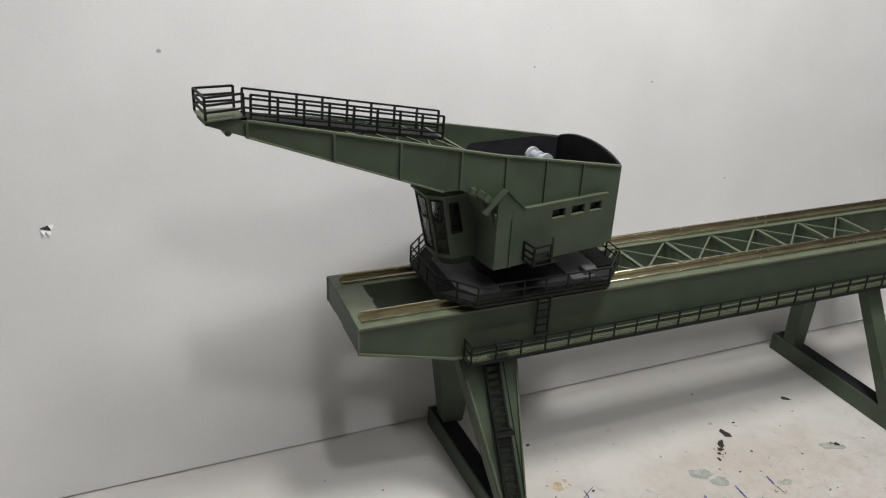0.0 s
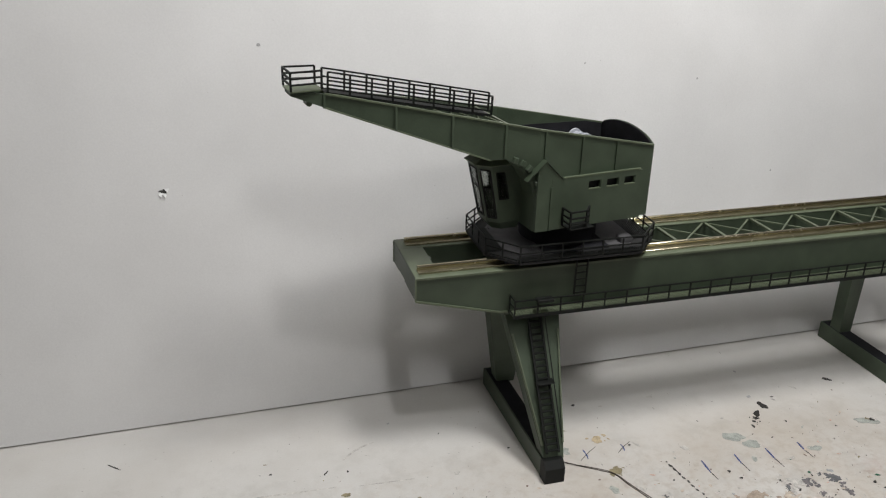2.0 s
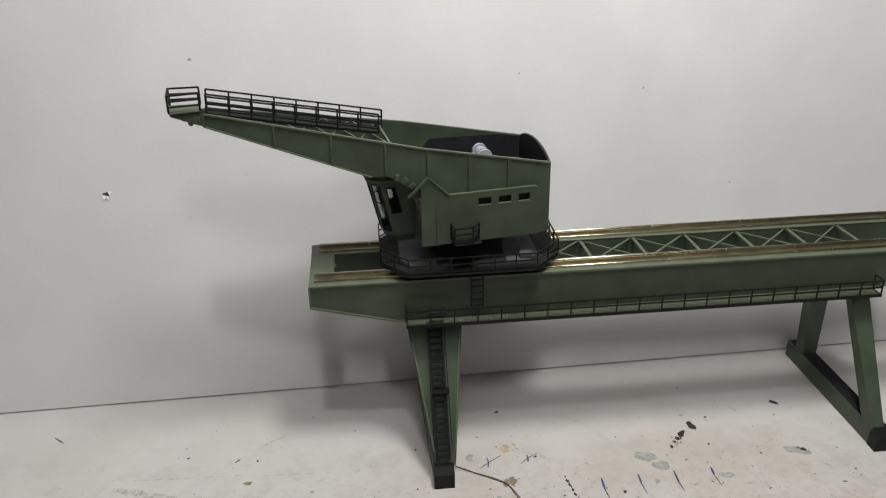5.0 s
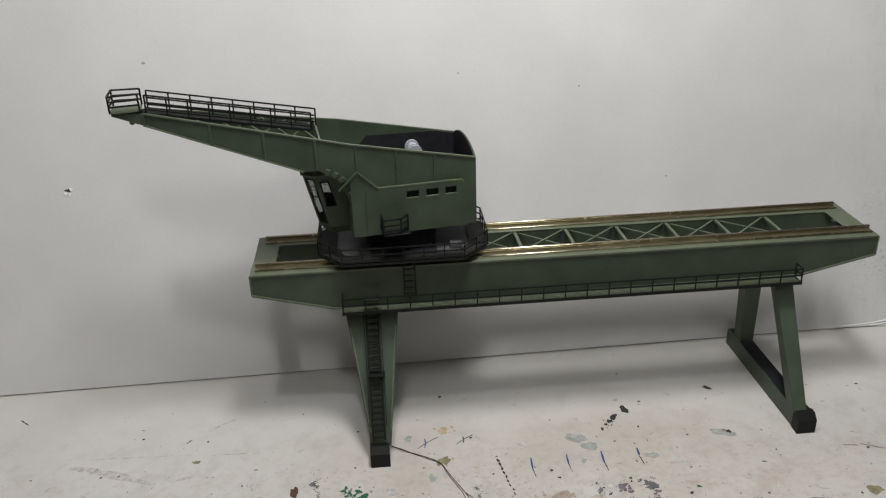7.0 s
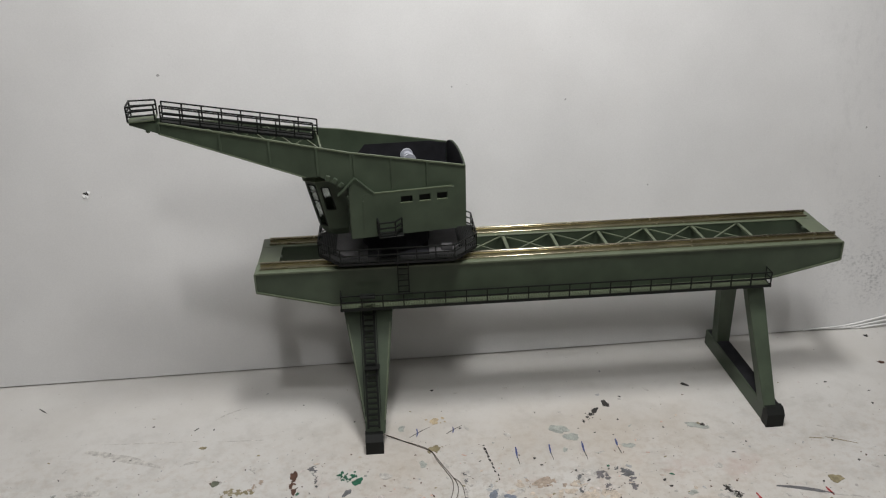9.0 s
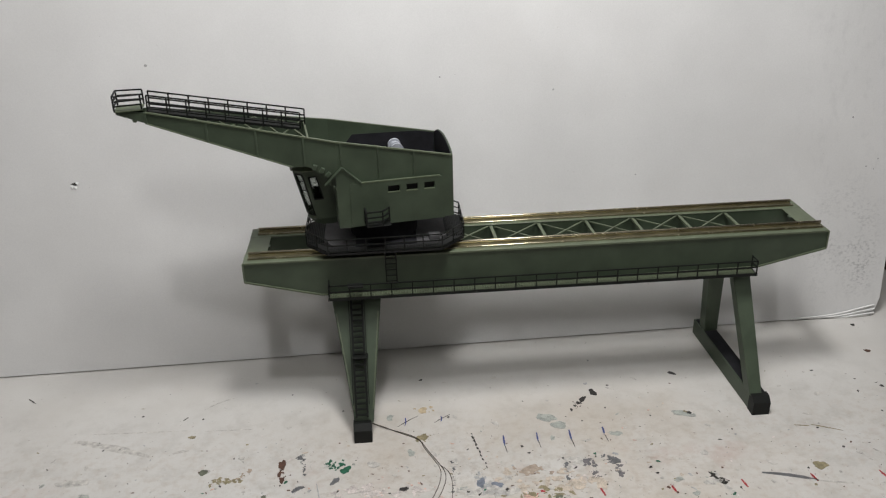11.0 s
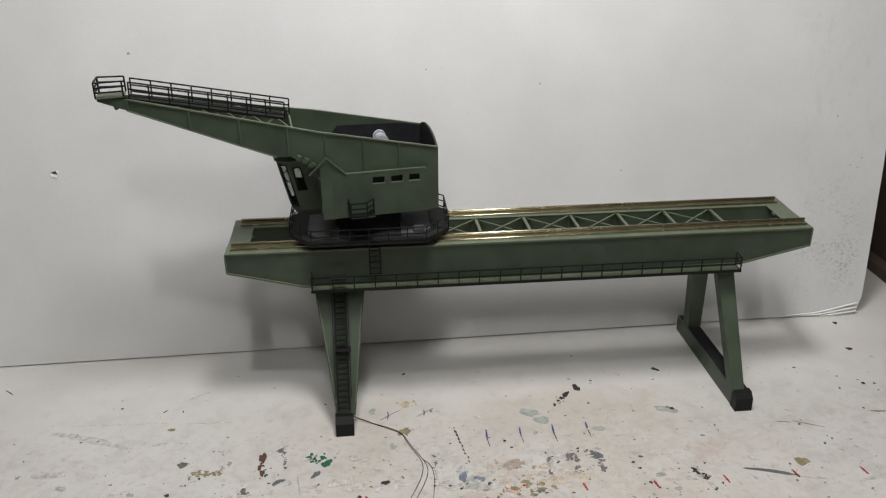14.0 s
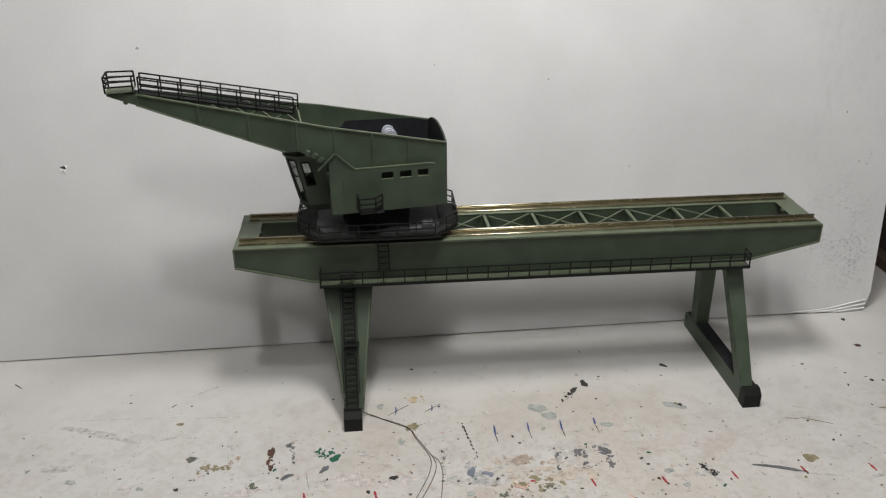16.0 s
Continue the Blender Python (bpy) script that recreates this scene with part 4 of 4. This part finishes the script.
ragged("plum_trace", (0.464, -0.155), (0.470, -0.168), 0.012, DARK, 18, 9)
ragged("plum_trace", (0.471, -0.176), (0.474, -0.192), 0.009, PLUM, 18, 10)
ragged("grey_trace", (0.409, -0.150), (0.402, -0.200), 0.009, GREY, 18, 11)
ragged("grey_trace", (0.409, -0.156), (0.404, -0.192), 0.006, DARK, 12, 12)
ragged("grey_trace", (0.263, -0.127), (0.260, -0.205), 0.010, GREY, 22, 13)
ragged("grey_trace", (0.262, -0.135), (0.258, -0.200), 0.004, DARK, 14, 14)
ragged("orange_trace", (0.346, -0.214), (0.362, -0.218), 0.010, ORANGE, 14, 15)
ragged("red_trace", (0.352, -0.218), (0.368, -0.214), 0.007, RED, 6, 16)
ragged("moss_trace", (0.322, -0.228), (0.392, -0.224), 0.010, MOSS, 18, 17)
spot("paint_stain", 0.400, -0.063, 0.0135, 0.0085, -0.5, SAGE, 0.00014, rough=0.3)
spot("paint_stain", 0.414, -0.081, 0.0105, 0.0080, 0.3, SAGE, 0.00016, rough=0.35)
ragged("ink_trace", (0.058, -0.105), (0.067, -0.118), 0.006, DARK, 14, 18)
ragged("ink_trace", (0.067, -0.118), (0.068, -0.146), 0.005, DARK, 14, 19)
stroke("brush_mark", (0.056, -0.178), (0.071, -0.169), 0.0075, DARK, bend=0.002)
ragged("moss_trace", (0.014, -0.186), (0.027, -0.184), 0.009, MOSS, 12, 20)
ragged("ink_trace", (-0.018, -0.101), (-0.013, -0.112), 0.007, GREY, 8, 21)
ragged("umber_trace", (-0.017, -0.145), (-0.001, -0.130), 0.005, UMBER, 12, 22)
ragged("olive_trace", (-0.055, -0.150), (-0.012, -0.146), 0.009, OLIVE, 26, 23)
spot("paint_stain", -0.062, -0.128, 0.0060, 0.0050, 0.2, MOSS, 0.00022, rough=0.3)
spot("paint_stain", 0.109, -0.163, 0.0035, 0.0080, -0.5, DARK, 0.00025)
spot("paint_stain", 0.158, -0.136, 0.0075, 0.0065, 0.2, GREY, 0.00018)
stroke("smear", (-0.206, -0.131), (-0.250, -0.131), 0.0130, GREY, 0.00012)
ragged("pink_trace", (0.110, -0.182), (0.215, -0.196), 0.016, PINK, 40, 24, 0.00010)
ragged("orange_trace", (-0.150, -0.176), (-0.110, -0.172), 0.012, PINK, 16, 25, 0.00010)
ragged("ink_trace", (0.586, -0.200), (0.598, -0.220), 0.006, INK, 18, 26)
stroke("brush_mark", (0.648, -0.205), (0.712, -0.226), 0.0062, DARK, bend=0.002)
stroke("brush_mark", (0.700, -0.224), (0.752, -0.236), 0.0036, GREY)
stroke("brush_mark", (0.590, -0.198), (0.612, -0.262), 0.0060, GREY, bend=-0.004)
stroke("brush_mark", (0.586, -0.204), (0.594, -0.222), 0.0055, INK)
stroke("brush_mark", (0.785, -0.241), (0.850, -0.236), 0.0060, GREY, bend=0.002)
stroke("smear", (-0.252, -0.043), (-0.140, -0.087), 0.0125, GREY, 0.00012, bend=0.002)
stroke("smear", (-0.085, 0.010), (-0.042, 0.036), 0.0030, GREY, 0.00012, bend=0.004)
stroke("smear", (-0.230, -0.030), (-0.100, -0.036), 0.0024, GREY, 0.00012)
stroke("smear", (-0.075, -0.040), (-0.010, -0.043), 0.0020, GREY, 0.00012)
stroke("scratch", (-0.353, 0.068), (-0.338, 0.055), 0.0018, INK)
stroke("scratch", (-0.111, -0.012), (-0.105, -0.005), 0.0020, INK)
stroke("scratch", (0.733, -0.117), (0.752, -0.121), 0.0020, OLIVE)
stroke("scratch", (0.755, -0.118), (0.792, -0.136), 0.0018, OLIVE)
stroke("scratch", (0.811, -0.176), (0.821, -0.190), 0.0026, GREY)
stroke("scratch", (0.086, -0.165), (0.092, -0.200), 0.0016, SLATE)
stroke("scratch", (0.076, -0.120), (0.070, -0.150), 0.0016, GREY, bend=0.002)


def scatter(name, count, sizes, materials, seed, span, front):
    """Fine flecks, thicker towards the bench's front."""
    r = random.Random(seed)
    bm = bmesh.new()
    for _ in range(count):
        x = r.uniform(*span)
        y = 0.13 - 0.42 * r.random() ** front
        if abs(x - 0.145) < 0.02 and y > -0.10 or abs(x - 0.695) < 0.02 and y > -0.10:
            continue
        s = sizes[0] + (sizes[1] - sizes[0]) * r.random() ** 3
        blot(bm, x, y, s, s * r.uniform(0.35, 1.0), r.uniform(0, 3.1), 7, r, on_bench(0.00016 + 0.0002 * r.random()), 0.6)
        bm.faces.ensure_lookup_table()
        k = r.randrange(len(materials))
        for f in bm.faces[-8:]:
            f.material_index = k
    tagged(part(name, bm, materials, bench), kind="stuff")


scatter("paint_flecks", 900, (0.0004, 0.0024), [INK, GREY, BROWN, OLIVE, GREY, SLATE, INK], 5, (-0.35, 1.05), 0.36)
scatter("pale_flecks", 200, (0.0010, 0.0060), [GREY, SAGE, PINK, GREY, GREY], 8, (-0.30, 0.95), 0.34)
scatter("colour_flecks", 460, (0.0005, 0.0036), [TEAL, BROWN, BEIGE, OLIVE, SLATE, INK, PINK, ORANGE, BEIGE, BROWN], 17, (-0.08, 0.60), 0.24)


def wire(name, pts, r, label):
    """A thin lead lying on the bench, smoothed through its bends."""
    path = [Vector(p) for p in pts]
    for _ in range(3):
        fine = [path[0]]
        for a, b in zip(path, path[1:]):
            fine += [a.lerp(b, 0.25), a.lerp(b, 0.75)]
        path = fine + [path[-1]]
    bm = bmesh.new()
    rings = []
    for i, p in enumerate(path):
        d = (path[min(i + 1, len(path) - 1)] - path[max(i - 1, 0)]).normalized()
        s = d.cross(Vector((0, 0, 1))).normalized()
        t = s.cross(d)
        rings.append([bm.verts.new(p + r * (math.cos(k * math.pi / 3) * s + math.sin(k * math.pi / 3) * t)) for k in range(6)])
    for a, b in zip(rings, rings[1:]):
        for k in range(6):
            bm.faces.new((a[k], a[(k + 1) % 6], b[(k + 1) % 6], b[k]))
    return tagged(part(name, bm, WIRE, smooth=True), label, "wire", "wires on the bench")


R = 0.0005
LEAD = "thin brown wire trailing from the gantry foot over the bench"
wire("wire", [(0.156, -0.054, 0.006), (0.163, -0.054, 0.0016), (0.174, -0.059, R), (0.189, -0.071, R), (0.206, -0.082, R), (0.222, -0.093, R), (0.226, -0.111, R), (0.237, -0.135, R), (0.246, -0.157, R), (0.241, -0.184, R), (0.228, -0.213, R), (0.205, -0.260, R)], R, LEAD)
wire("wire", [(0.156, -0.056, 0.007), (0.166, -0.058, 0.0020), (0.180, -0.066, 0.0016), (0.200, -0.077, 0.0016), (0.221, -0.091, 0.0016), (0.229, -0.113, R), (0.242, -0.140, R), (0.252, -0.165, R), (0.246, -0.190, R), (0.234, -0.216, R), (0.212, -0.262, R)], R, LEAD)
wire("wire", [(0.246, -0.150, 0.0016), (0.255, -0.160, 0.0012), (0.258, -0.183, R), (0.254, -0.215, R), (0.246, -0.262, R)], R * 0.8, "thin brown wire end beside the other wires")
